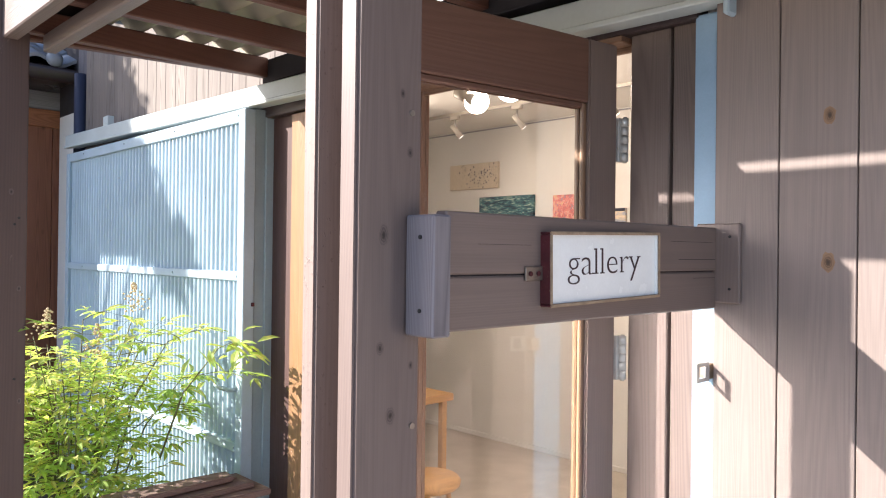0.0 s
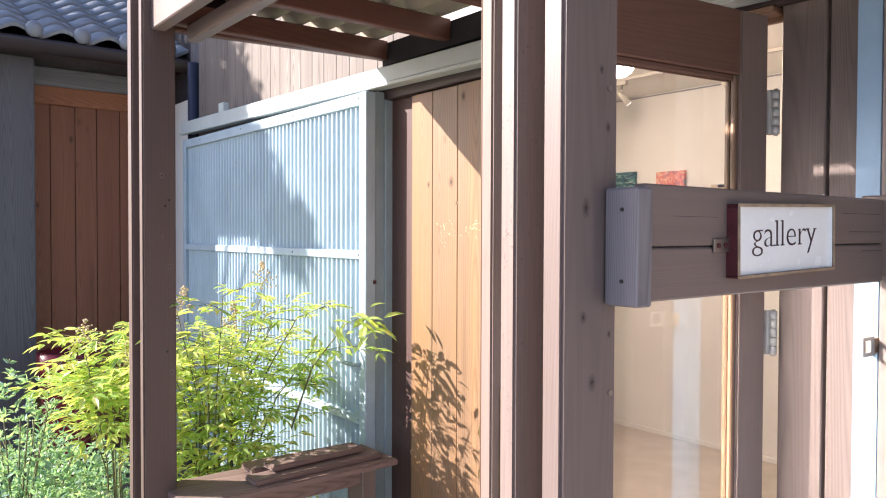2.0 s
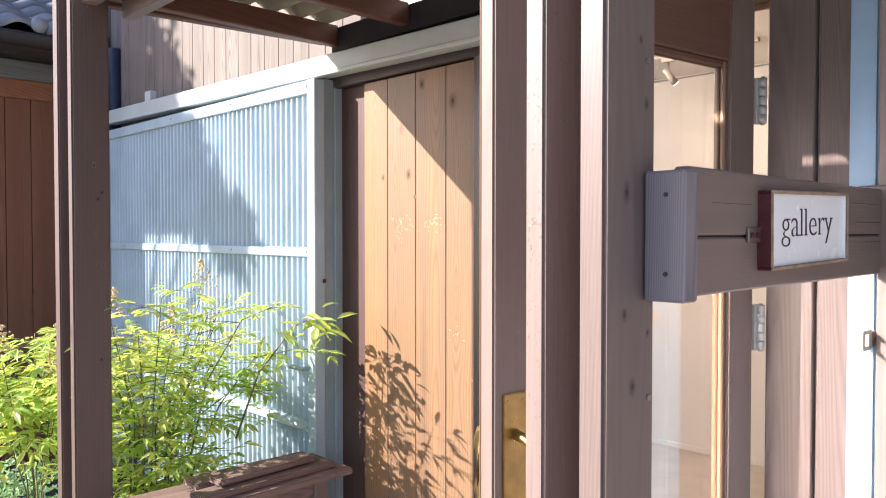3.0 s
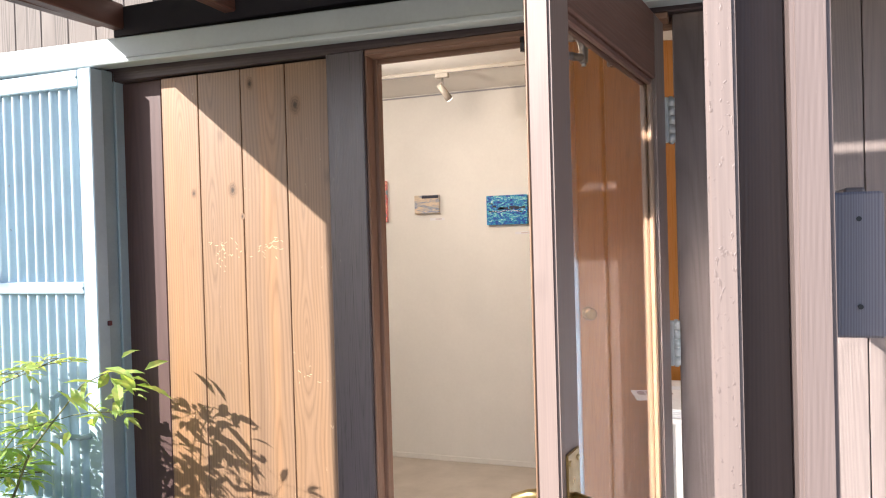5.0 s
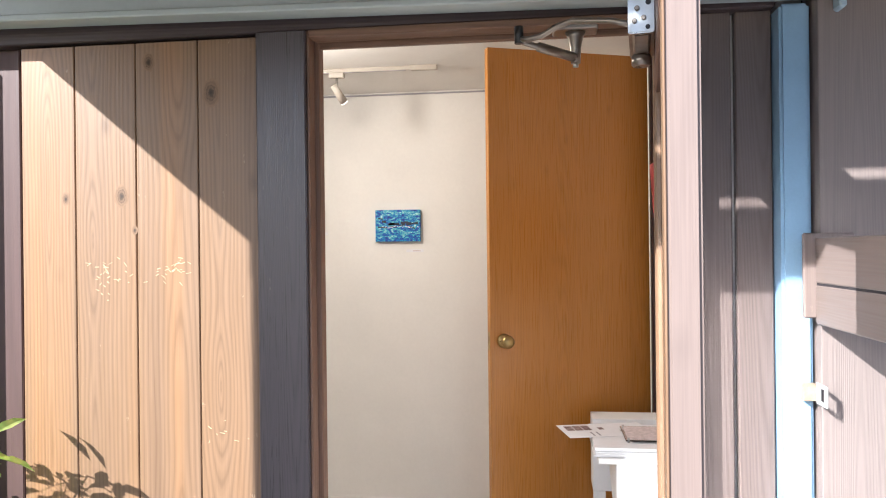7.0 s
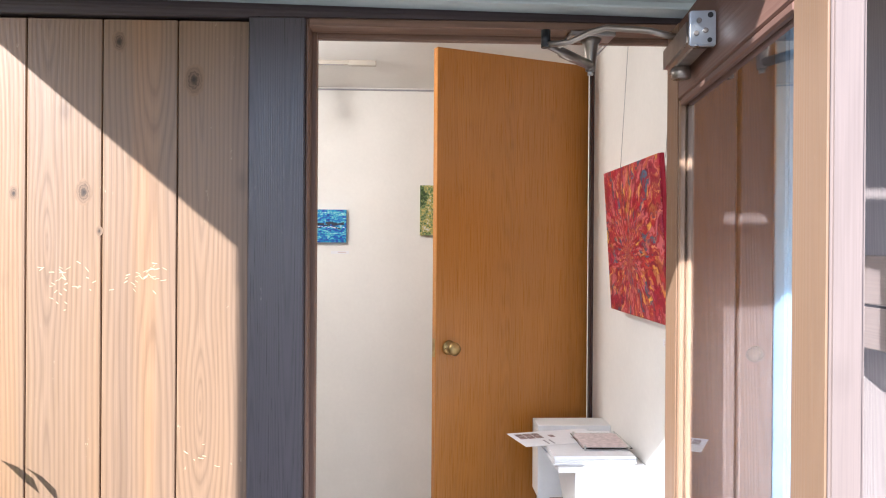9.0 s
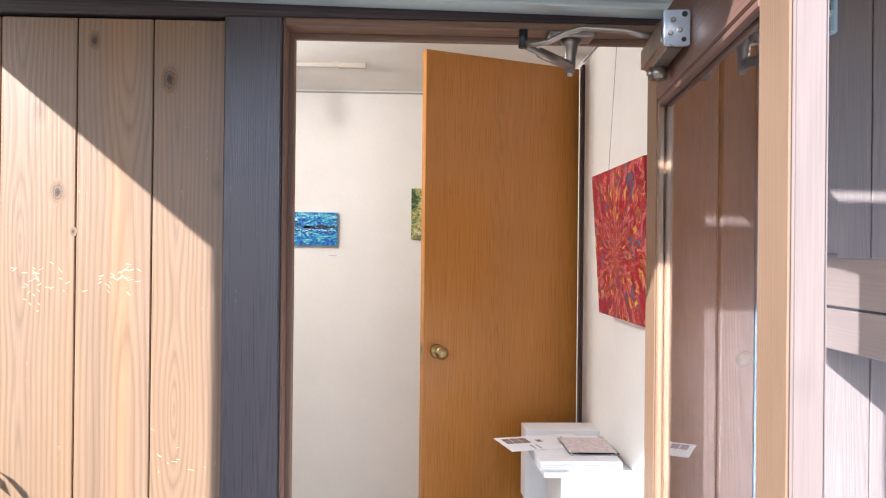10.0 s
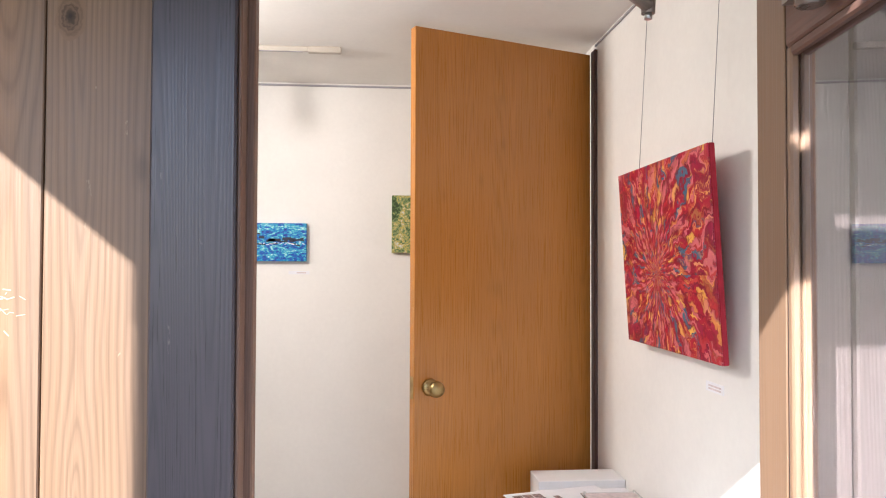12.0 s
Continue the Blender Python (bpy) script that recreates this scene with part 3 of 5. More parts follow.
structure("baseboard", box(BACK - 0.008, BACK, SIDE, END, FLOOR, FLOOR + 0.03, 0.002), M_PLASTER, "low cream skirting along the wall foot", "baseboard")

# flashing that runs above shutter and door
gut = box(1.575, 1.650, 0.80, 4.99, 2.096, 2.168, 0.004)
box(1.566, 1.597, 0.80, 4.99, 2.089, 2.104, 0.003, bm=gut)
for v in gut.verts:
    v.co.z += 0.017 * (v.co.y - 2.5)
flash = thing("gutter_flashing", (1.62, 2.8, 2.08), "pale grey-green metal flashing running along the front", "flashing", kind="structure")
child("channel", gut, M_GUTTER, flash)
child("end_cap", box(1.572, 1.655, 0.786, 0.80, 2.03, 2.142, 0.004), M_BLUE, flash)
child("bracket", box(1.580, 1.615, 4.30, 4.37, 2.198, 2.252, 0.003), M_GUTTER, flash)
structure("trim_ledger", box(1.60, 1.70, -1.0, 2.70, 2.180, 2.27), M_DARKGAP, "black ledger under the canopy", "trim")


# ---- porch posts: two thin studs with a spacer between ----
def porch_post(x0, x1, y0, y1, y2, y3, label, back=None):
    p = thing("porch_post", ((x0 + x1) / 2, (y0 + y3) / 2, 0), label, "post", "porch posts")
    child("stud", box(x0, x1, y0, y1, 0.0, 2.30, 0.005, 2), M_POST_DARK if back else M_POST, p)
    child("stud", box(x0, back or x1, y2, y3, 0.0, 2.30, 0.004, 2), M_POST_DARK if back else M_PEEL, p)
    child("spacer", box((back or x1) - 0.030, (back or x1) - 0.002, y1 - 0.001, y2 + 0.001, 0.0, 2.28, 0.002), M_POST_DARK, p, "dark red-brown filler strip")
    return p


post_a = porch_post(0.686, 0.803, 0.866, 0.906, 0.960, 0.993, "dark stained double porch post with peeling paint")
post_b = porch_post(0.659, 0.767, 2.673, 2.710, 2.792, 2.836, "dark stained double porch post beside the shrub", 0.726)
for x, z in ((0.782, 1.725), (0.788, 1.284)):
    child("screw", rod((x, 0.8635, z), (x, 0.8665, z), 0.0045, sides=10), M_BRONZE, post_a, "dull steel screw head")
for x, z in ((0.730, 1.60), (0.742, 1.62), (0.735, 1.12)):
    child("screw", rod((x, 2.669, z), (x, 2.674, z), 0.004, sides=8), M_BLACK, post_b, "dark screw head")

# ---- canopy ----
canopy = thing("canopy", (1.15, 1.5, 2.17), "brown timber porch canopy with a wavy sheet roof", "canopy")
child("front_beam", box(0.690, 0.736, -0.6, 2.83, 2.172, 2.324, 0.004), M_STAIN_Y, canopy)
# Added cover and blocks: they stop sun leaks and bound the slot of light.
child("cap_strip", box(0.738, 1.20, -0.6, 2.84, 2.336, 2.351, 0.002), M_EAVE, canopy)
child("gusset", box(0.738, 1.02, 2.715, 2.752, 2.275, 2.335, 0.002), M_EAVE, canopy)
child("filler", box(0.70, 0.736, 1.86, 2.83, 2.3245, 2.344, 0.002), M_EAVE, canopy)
for y in (2.66, 2.26, 1.87, 1.49, 1.04, 0.60, 0.16, -0.28):
    child("rafter", box(0.736, 1.60, y - 0.005, y + 0.035, 2.20, 2.275, 0.004), M_RAFTER, canopy)
eb = box(0.736, 1.60, 2.722, 2.760, 2.192, 2.262, 0.004)
for v in eb.verts:
    v.co.z += 0.030 * (v.co.x - 0.736)
child("end_beam", eb, M_RAFTER, canopy)
child("cross_beam", box(0.80, 0.84, -0.6, 2.66, 2.145, 2.20, 0.004), M_STAIN_Y, canopy)
bm = bmesh.new()
rows = []
for i in range(97):
    x = 0.95 + i * 0.65 / 96
    z = 2.305 - 0.024 * math.cos(2 * math.pi * (x - 1.005) / 0.111)
    rows.append([bm.verts.new((x, y, z)) for y in (-0.6, 2.748)])
for a, b in zip(rows, rows[1:]):
    bm.faces.new((a[0], b[0], b[1], a[1])).smooth = True
sheet = child("wavy_sheet", bm, M_SHEET, canopy, "cream translucent wavy roofing sheet")
sol = sheet.modifiers.new("thick", "SOLIDIFY")
sol.thickness = 0.003

# ---- pale blue corrugated shutter ----
shutter = thing("metal_shutter", (1.62, 3.86, 0.15), "pale blue corrugated metal shutter panel on the wall", "shutter")
Y0, Y1, Z0, Z1 = 2.752, 4.90, 0.15, 2.088
bm = bmesh.new()
pitch, rows, count = 0.0395, [], int((Y1 - Y0 - 0.06) / 0.0395 * 8)
for i in range(count + 1):
    y = Y0 + 0.03 + (Y1 - Y0 - 0.06) * i / count
    x = 1.577 + 0.0095 * math.cos(2 * math.pi * (y - Y0) / pitch)
    rows.append([bm.verts.new((x, y, z)) for z in (Z0 + 0.02, Z1 - 0.03)])
for a, b in zip(rows, rows[1:]):
    bm.faces.new((a[0], a[1], b[1], b[0])).smooth = True
child("corrugated_sheet", bm, M_BLUE, shutter)
child("frame_strip", box(1.557, 1.605, Y0, Y0 + 0.052, Z0, Z1, 0.003), M_BLUE, shutter)
child("frame_strip", box(1.557, 1.605, Y1 - 0.05, Y1, Z0, Z1, 0.003), M_BLUE, shutter)
child("frame_strip", box(1.558, 1.605, Y0 + 0.052, Y1 - 0.05, Z1 - 0.052, Z1 - 0.001, 0.003), M_BLUE, shutter)
child("frame_strip", box(1.558, 1.605, Y0 + 0.052, Y1 - 0.05, Z0, Z0 + 0.05, 0.003), M_BLUE, shutter)
child("middle_strip", box(1.558, 1.590, Y0 + 0.052, Y1 - 0.05, 1.405, 1.441, 0.003), M_BLUE, shutter)
child("lower_strip", box(1.558, 1.590, Y0 + 0.052, Y1 - 0.05, 0.722, 0.760, 0.003), M_BLUE, shutter)
child("grip", tube([(1.570, 2.925, 1.095), (1.537, 2.925, 1.085), (1.533, 2.925, 1.01), (1.533, 2.920, 0.982), (1.533, 2.895, 0.972), (1.535, 2.81, 0.972), (1.565, 2.795, 0.972)], 0.009, 10), M_BLUE_D, shutter, "bent grey pull handle")
child("side_plate", box(1.605, 1.696, Y0 + 0.006, Y1, Z0, Z1 + 0.005, 0.003), M_BLUE_D, shutter, "grey-blue side of the shutter")
child("side_lip", box(1.650, 1.700, Y0 - 0.004, Y0 + 0.006, Z0, Z1 + 0.003, 0.003), M_BLUE_D, shutter)
child("rust_clip", box(1.592, 1.604, Y0 - 0.010, Y0 + 0.001, 1.305, 1.320, 0.002), M_RUST, shutter, "small rusty clip")
for z in (2.065, 1.423, 0.74):
    for y in (2.81, 3.4, 4.0, 4.6):
        child("rivet", rod((1.554, y, z), (1.558, y, z), 0.004, sides=8), M_BLUE_D, shutter)
structure("trim_corner_pipe", rod((1.66, 4.985, 0.0), (1.66, 4.985, 2.6), 0.038, sides=16), M_NAVY, "dark navy downpipe at the building corner", "downpipe")


# ---- glazed door, standing open ----
HINGE, SWING = Vector((1.6738, 1.1005, 0.0)), 180 - 7.3
door = new("glass_door")
tagged(door, "brown wooden glazed entrance door standing open outwards", "door")
door.matrix_world = Matrix.Translation(HINGE) @ Matrix.Rotation(radians(SWING), 4, "Z")
# leaf frame: u runs from the hinge to the free edge, v across the thickness (+v is the street face when shut)
U0, U1, V0, V1, L0, L1 = 0.026, 0.824, -0.036, 0.003, 0.30, 2.036
GU0, GU1, GZ0, GZ1 = 0.125, 0.735, 0.50, 1.886
part("stile", box(U0, GU0 - 0.001, V0 + 0.003, V1, L0, L1, 0.004, 2), M_EDGE, door)
part("stile", box(GU1 + 0.001, U1, V0 + 0.003, V1, L0, L1, 0.004, 2), M_EDGE, door)
part("facing", box(U0 + 0.001, GU0 - 0.001, V0, V0 + 0.003, L0, L1, 0.001), M_LEAF, door, "warm varnished inner face")
part("facing", box(GU1 + 0.001, U1 - 0.001, V0, V0 + 0.003, L0, L1, 0.001), M_LEAF, door, "warm varnished inner face")
part("top_rail", box(GU0, GU1, V0 + 0.001, V1 - 0.001, GZ1, L1, 0.003), M_LEAF_X, door)
part("bottom_rail", box(GU0, GU1, V0 + 0.001, V1 - 0.001, L0, GZ0, 0.003), M_LEAF_X, door)
pane = part("pane", box(GU0 - 0.004, GU1 + 0.004, -0.021, -0.016, GZ0 - 0.004, GZ1 + 0.004, 0), M_GLASS, door, "clear glass pane")
pane.visible_shadow = False
for u0, u1, z0, z1, mat in ((GU0, GU0 + 0.014, GZ0, GZ1, M_LEAF), (GU1 - 0.014, GU1, GZ0, GZ1, M_LEAF), (GU0 + 0.014, GU1 - 0.014, GZ1 - 0.014, GZ1, M_LEAF_X), (GU0 + 0.014, GU1 - 0.014, GZ0, GZ0 + 0.014, M_LEAF_X)):
    for v0, v1 in ((-0.034, -0.0215), (-0.0155, -0.004)):
        part("bead", box(u0, u1, v0, v1, z0, z1, 0.003), mat, door)


def door_hinge(z0, z1):
    h = part("hinge", box(0.006, 0.027, -0.004, 0.009, z0, z1, 0.001), M_ZINC, door, "bright steel butt hinge")
    n = 5
    for i in range(n):
        a = z0 + (z1 - z0) * i / n + 0.0005
        b = z0 + (z1 - z0) * (i + 1) / n - 0.0005
        part("knuckle", rod((0.010, 0.0134, a), (0.010, 0.0134, b), 0.0090, sides=14, bevel=0.0004), M_ZINC, h)
    part("pin", rod((0.010, 0.0134, z0 - 0.003), (0.010, 0.0134, z1 + 0.003), 0.005, sides=10), M_ZINC, h)


door_hinge(1.754, 1.860)
door_hinge(1.226, 1.332)
for side, v in ((1, V1), (-1, V0)):
    h = part("pull_handle", box(U1 - 0.075, U1 - 0.020, v if side > 0 else v - 0.004, v + 0.004 if side > 0 else v, 1.005, 1.222, 0.004, 2), M_BRASS, door, "worn brass pull handle")
    pts = [(U1 - 0.048, v + side * d, z) for d, z in ((0.003, 1.150), (0.03, 1.146), (0.052, 1.138), (0.060, 1.115), (0.060, 1.03), (0.050, 1.00))]
    part("grip", tube(pts, [0.010, 0.009, 0.009, 0.009, 0.009, 0.008], 10), M_BRASS, h)
    for u in (U1 - 0.066, U1 - 0.030):
        part("screw", rod((u, v, 1.207), (u, v + side * 0.006, 1.207), 0.0045, sides=8), M_BRASS, h)

# door closer: body on the leaf, arm to the frame head
cl = part("door_closer", box(0.187, 0.392, V0 - 0.042, V0, 1.918, 1.972, 0.010, 3), M_BRONZE, door, "bronze door closer with a steel end cap")
part("end_cap", box(0.392, 0.404, V0 - 0.042, V0 - 0.001, 1.917, 1.973, 0.002, 2), M_STEEL, cl)
for a, b in ((0.35, 0.30), (0.25, 0.65), (0.60, 0.57)):
    d_, z_ = V0 - 0.042 + a * 0.041, 1.974 - b * 0.058
    part("bolt", rod((0.404, d_, z_), (0.4075, d_, z_), 0.0042, sides=10, bevel=0.001), M_BRONZE, cl, "dark hexagon bolt")
part("plug", rod((0.404, V0 - 0.010, 1.9655), (0.4048, V0 - 0.010, 1.9655), 0.0045, sides=16), M_BLACK, cl, "black plug")
part("screw", rod((0.404, V0 - 0.011, 1.926), (0.4055, V0 - 0.011, 1.926), 0.0038, sides=12), M_BLACK, cl)
part("spindle", rod((0.252, V0 - 0.022, 1.898), (0.252, V0 - 0.022, 1.919), 0.017, sides=16, bevel=0.002), M_BRONZE, cl)

arm = thing("closer_arm", (1.66, 1.40, 2.0), "bronze steel door closer arm under the frame head", "door closer")
child("forearm", tube([(1.545, 1.412, 1.988), (1.53, 1.392, 1.984), (1.52, 1.368, 1.986), (1.505, 1.335, 2.000), (1.49, 1.310, 2.004), (1.455, 1.24, 1.990), (1.433, 1.195, 1.972)], 0.006, 8), M_BRONZE, arm)
child("pivot", rod((1.545, 1.412, 1.980), (1.545, 1.412, 2.014), 0.009, sides=14), M_BLACK, arm)
child("link_rod", tube([(1.545, 1.412, 1.986), (1.585, 1.376, 1.983), (1.588, 1.373, 1.983), (1.665, 1.300, 1.978)], [0.006, 0.006, 0.010, 0.010], 12), M_BRONZE, arm)
child("foot_plate", box(1.640, 1.700, 1.250, 1.345, 2.032, 2.0435, 0.003), M_BRONZE, arm)
child("foot_block", lathe([(0.010, 1.966), (0.011, 1.984), (0.012, 2.000), (0.016, 2.020), (0.022, 2.0318)], (1.670, 1.296, 0)), M_BRONZE, arm)
child("foot_bolt", rod((1.670, 1.296, 1.958), (1.670, 1.296, 1.967), 0.006, sides=12), M_STEEL, arm)

# ---- sign board between post and wall ----
board = thing("sign_board", (1.22, 0.84, 1.42), "dark stained two-plank cross board between post and wall", "board")
child("plank", box(0.806, 1.597, 0.819, 0.842, 1.498, 1.588, 0.003), M_STAIN_X, board)
child("plank", box(0.806, 1.597, 0.820, 0.842, 1.418, 1.4955, 0.003), M_STAIN_X, board)
child("joint", box(0.8065, 1.5945, 0.8255, 0.8400, 1.4900, 1.5035, 0), M_DARKGAP, board)
child("end_block", box(0.771, 0.806, 0.806, 0.864, 1.413, 1.581, 0.003), M_BLOCK, board, "weathered grey end block")
child("end_block", box(1.595, 1.607, 0.768, 0.864, 1.430, 1.597, 0.003), M_STAIN, board)
for y, z in ((0.832, 1.55), (0.832, 1.449)):
    child("screw", rod((0.769, y, z), (0.772, y, z), 0.003, sides=8), M_BLACK, board)
for y, z in ((0.789, 1.569), (0.789, 1.460)):
    child("screw", rod((1.593, y, z), (1.596, y, z), 0.003, sides=8), M_BLACK, board)

for x0, x1, z, t_ in ((1.41, 1.58, 1.556, 0.0007), (1.44, 1.59, 1.5205, 0.0010), (1.50, 1.59, 1.483, 0.0006), (0.87, 0.99, 1.542, 0.0005)):
    child("crack", box(x0, x1, 0.8186, 0.8196, z, z + t_, 0), M_DARKGAP, board)

sign = thing("gallery_sign", (1.195, 0.81, 1.445), "white enamel gallery sign in a chipped dark red frame", "sign")
SX0, SX1, SZ0, SZ1 = 1.030, 1.352, 1.450, 1.568
child("backing", box(SX0 + 0.004, SX1 - 0.004, 0.8005, 0.8185, SZ0 + 0.004, SZ1 - 0.004, 0.003), M_RUST, sign)
for x0, x1, z0, z1 in ((SX0, SX1, SZ1 - 0.004, SZ1), (SX0, SX1, SZ0, SZ0 + 0.004), (SX0, SX0 + 0.004, SZ0 + 0.0042, SZ1 - 0.0042), (SX1 - 0.004, SX1, SZ0 + 0.0042, SZ1 - 0.0042)):
    child("side_wall", box(x0, x1, 0.7915, 0.8185, z0, z1, 0.0015), M_RUST, sign)
    child("rim", box(x0 - 0.0006, x1 + 0.0006, 0.7890, 0.7925, z0 - 0.0006, z1 + 0.0006, 0.0016, 2), M_RIM, sign, "chipped tan rim")
child("inner_wall", box(SX1 - 0.0058, SX1 - 0.0042, 0.7926, 0.8000, SZ0 + 0.0045, SZ1 - 0.0045, 0), M_SIGN, sign)
child("face", box(SX0 + 0.0043, SX1 - 0.0060, 0.7975, 0.8003, SZ0 + 0.0043, SZ1 - 0.0043, 0), M_SIGN, sign)
child("bracket", box(0.990, 1.032, 0.8070, 0.8110, 1.492, 1.514, 0.001), M_BRONZE, sign, "small grey fixing plate")
for x in (1.000, 1.019):
    child("screw", rod((x, 0.8045, 1.503), (x, 0.8075, 1.503), 0.004, sides=8), M_RUST, sign)
child("bracket", box(1.350, 1.368, 0.8065, 0.8110, 1.500, 1.515, 0.001), M_RUST, sign)
cu = bpy.data.curves.new("lettering", "FONT")
cu.body, cu.size, cu.extrude, cu.align_x = "gallery", 0.068, 0.0004, "CENTER"
cu.offset = -0.0013
txt = new("lettering_curve", cu)
bpy.context.view_layer.update()
me = bpy.data.meshes.new_from_object(txt.evaluated_get(bpy.context.evaluated_depsgraph_get()))
bpy.data.objects.remove(txt)
w = max(v.co.x for v in me.vertices) - min(v.co.x for v in me.vertices)
me.transform(Matrix.Translation((1.188 - 1.195, 0.7969 - 0.81, 1.497 - 1.445)) @ Matrix.Rotation(radians(90), 4, "X") @ Matrix.Diagonal((0.211 / w, 0.98, 1, 1)))
lb = bmesh.new()
lb.from_mesh(me)
bmesh.ops.remove_doubles(lb, verts=lb.verts, dist=0.00002)
lb.verts.index_update()
glyphs, seen = [], set()
for v in lb.verts:
    if v.index in seen:
        continue
    stack, isle = [v], []
    seen.add(v.index)
    while stack:
        q = stack.pop()
        isle.append(q.co.copy())
        for e in q.link_edges:
            o = e.other_vert(q)
            if o.index not in seen:
                seen.add(o.index)
                stack.append(o)
    glyphs.append((min(c.x for c in isle), max(c.x for c in isle), min(c.z for c in isle), max(c.z for c in isle)))
glyphs.sort()


def serif(x0, x1, z):
    box(x0, x1, 0.7965 - 0.81, 0.7974 - 0.81, z, z + 0.0019, 0, bm=lb)


if len(glyphs) == 7:
    (_, _, base_, mid_) = glyphs[4]
    for k in (2, 3):
        serif(glyphs[k][0] - 0.0035, glyphs[k][1] + 0.0035, glyphs[k][2])
        serif(glyphs[k][0] - 0.0040, glyphs[k][0] + 0.001, glyphs[k][3] - 0.0022)
    serif(glyphs[5][0] - 0.0030, glyphs[5][0] + 0.0085, base_ + 0.0006)
    serif(glyphs[5][0] - 0.0035, glyphs[5][0] + 0.001, mid_ - 0.0032)
    serif(glyphs[6][0] - 0.0025, glyphs[6][0] + 0.0085, mid_ - 0.0022)
    serif(glyphs[6][1] - 0.0070, glyphs[6][1] + 0.0030, mid_ - 0.0022)
    serif(glyphs[1][1] - 0.001, glyphs[1][1] + 0.0035, base_ + 0.0006)
lb.to_mesh(me)
lb.free()
me.materials.clear()
me.materials.append(M_INK)
letters = new("lettering", me)
letters.parent = sign
letters["label"] = "brown word gallery"
sign.location = (1.180, 0.818, 1.444)
sign.rotation_euler = (0, radians(-1.2), 0)

# hasp on the blue strip
hasp = thing("hasp", (1.588, 0.836, 1.25), "grey steel hasp plate on the blue strip", "latch")
child("plate", box(1.606, 1.633, 0.836, 0.864, 1.266, 1.298, 0.001), M_RIM, hasp, "flaking painted plate")
loop = box(1.552, 1.606, 0.836, 0.840, 1.295, 1.303, 0.001)
box(1.552, 1.606, 0.836, 0.840, 1.262, 1.270, 0.001, bm=loop)
box(1.552, 1.564, 0.836, 0.840, 1.270, 1.295, 0.001, bm=loop)
box(1.588, 1.606, 0.836, 0.840, 1.270, 1.295, 0.001, bm=loop)
child("loop", loop, M_ZINC, hasp)


# ---- gallery room ----
def painting(name, x0, x1, y0, y1, z0, z1, mat, label, side_mat=None):
    """A stretched canvas; the thin way is the way off the wall."""
    p = thing(name, ((x0 + x1) / 2, (y0 + y1) / 2, z0), label, "painting")
    c = box(x0, x1, y0, y1, z0, z1, 0.002)
    child("canvas", c, mat, p)
    return p


blue = painting("painting", BACK - 0.025, BACK, 2.003, 2.240, 1.616, 1.781, M_ART_BLUE, "small turquoise and navy swirling abstract painting")
rgb = random.Random(31)
strokes = bmesh.new()
for k in range(16):
    m = Matrix.Translation((BACK - 0.0253, rgb.uniform(2.02, 2.22), 1.698 + rgb.gauss(0, 0.012))) @ Matrix.Rotation(rgb.uniform(-0.25, 0.25), 4, "X") @ Matrix.Diagonal((0.001, rgb.uniform(0.015, 0.05), rgb.uniform(0.005, 0.013), 1))
    bmesh.ops.create_cube(strokes, size=1.0, matrix=m)
child("dark_strokes", strokes, M_NAVY, blue, "navy brush strokes")["kind"] = "stuff"
strokes = bmesh.new()
for k in range(14):
    m = Matrix.Translation((BACK - 0.0260, 2.015 + 0.20 * k / 13, 1.694 + rgb.gauss(0, 0.004))) @ Matrix.Rotation(rgb.uniform(-0.5, 0.5), 4, "X") @ Matrix.Diagonal((0.001, rgb.uniform(0.006, 0.016), rgb.uniform(0.002, 0.005), 1))
    bmesh.ops.create_cube(strokes, size=1.0, matrix=m)
child("white_strokes", strokes, M_PAPER, blue, "white brush strokes")["kind"] = "stuff"
dune = painting("painting", BACK - 0.022, BACK, 2.530, 2.683, 1.697, 1.803, M_ART_DUNE, "small tan and grey-blue banded painting")
child("black_band", box(BACK - 0.0245, BACK - 0.0215, 2.532, 2.635, 1.784, 1.801, 0.001), M_NAVY, dune)
painting("painting", BACK - 0.022, BACK, 2.862, 3.068, 1.656, 1.900, M_ART_PINK, "small pink flower painting on the cream wall")
painting("painting", BACK - 0.022, BACK, 3.228, 3.716, 1.69, 1.914, M_ART_SEA, "dark green-blue painting of a curling wave")
dots = painting("painting", BACK - 0.022, BACK, 3.545, 4.012, 1.975, 2.155, M_ART_DOTS, "beige painting speckled with dark dots")
spots = bmesh.new()
for k in range(60):
    r_ = rgb.uniform(0.002, 0.007)
    bmesh.ops.create_circle(spots, cap_ends=True, segments=8, radius=r_, matrix=Matrix.Translation((BACK - 0.0226, min(4.0, max(3.56, 3.70 + rgb.gauss(0, 0.09))), min(2.145, max(1.985, 2.065 + rgb.gauss(0, 0.045))))) @ Matrix.Rotation(radians(-90), 4, "Y"))
child("dark_dots", spots, M_NAVY, dots)["kind"] = "stuff"
painting("painting", BACK - 0.022, BACK, 1.42, 1.635, 1.655, 1.907, M_ART_GREEN, "small green and yellow garden painting")
red = painting("painting", 2.125, 2.720, SIDE + 0.0495, SIDE + 0.052, 1.387, 1.858, M_ART_RED, "large red and orange bursting abstract painting")
child("stretcher", box(2.125, 2.72, SIDE + 0.036, SIDE + 0.0494, 1.387, 1.858, 0.002), M_CRIMSON, red)
LEAN = Matrix.Rotation(radians(-3.7), 4, "X")
red.rotation_euler = (radians(-3.7), 0, 0)
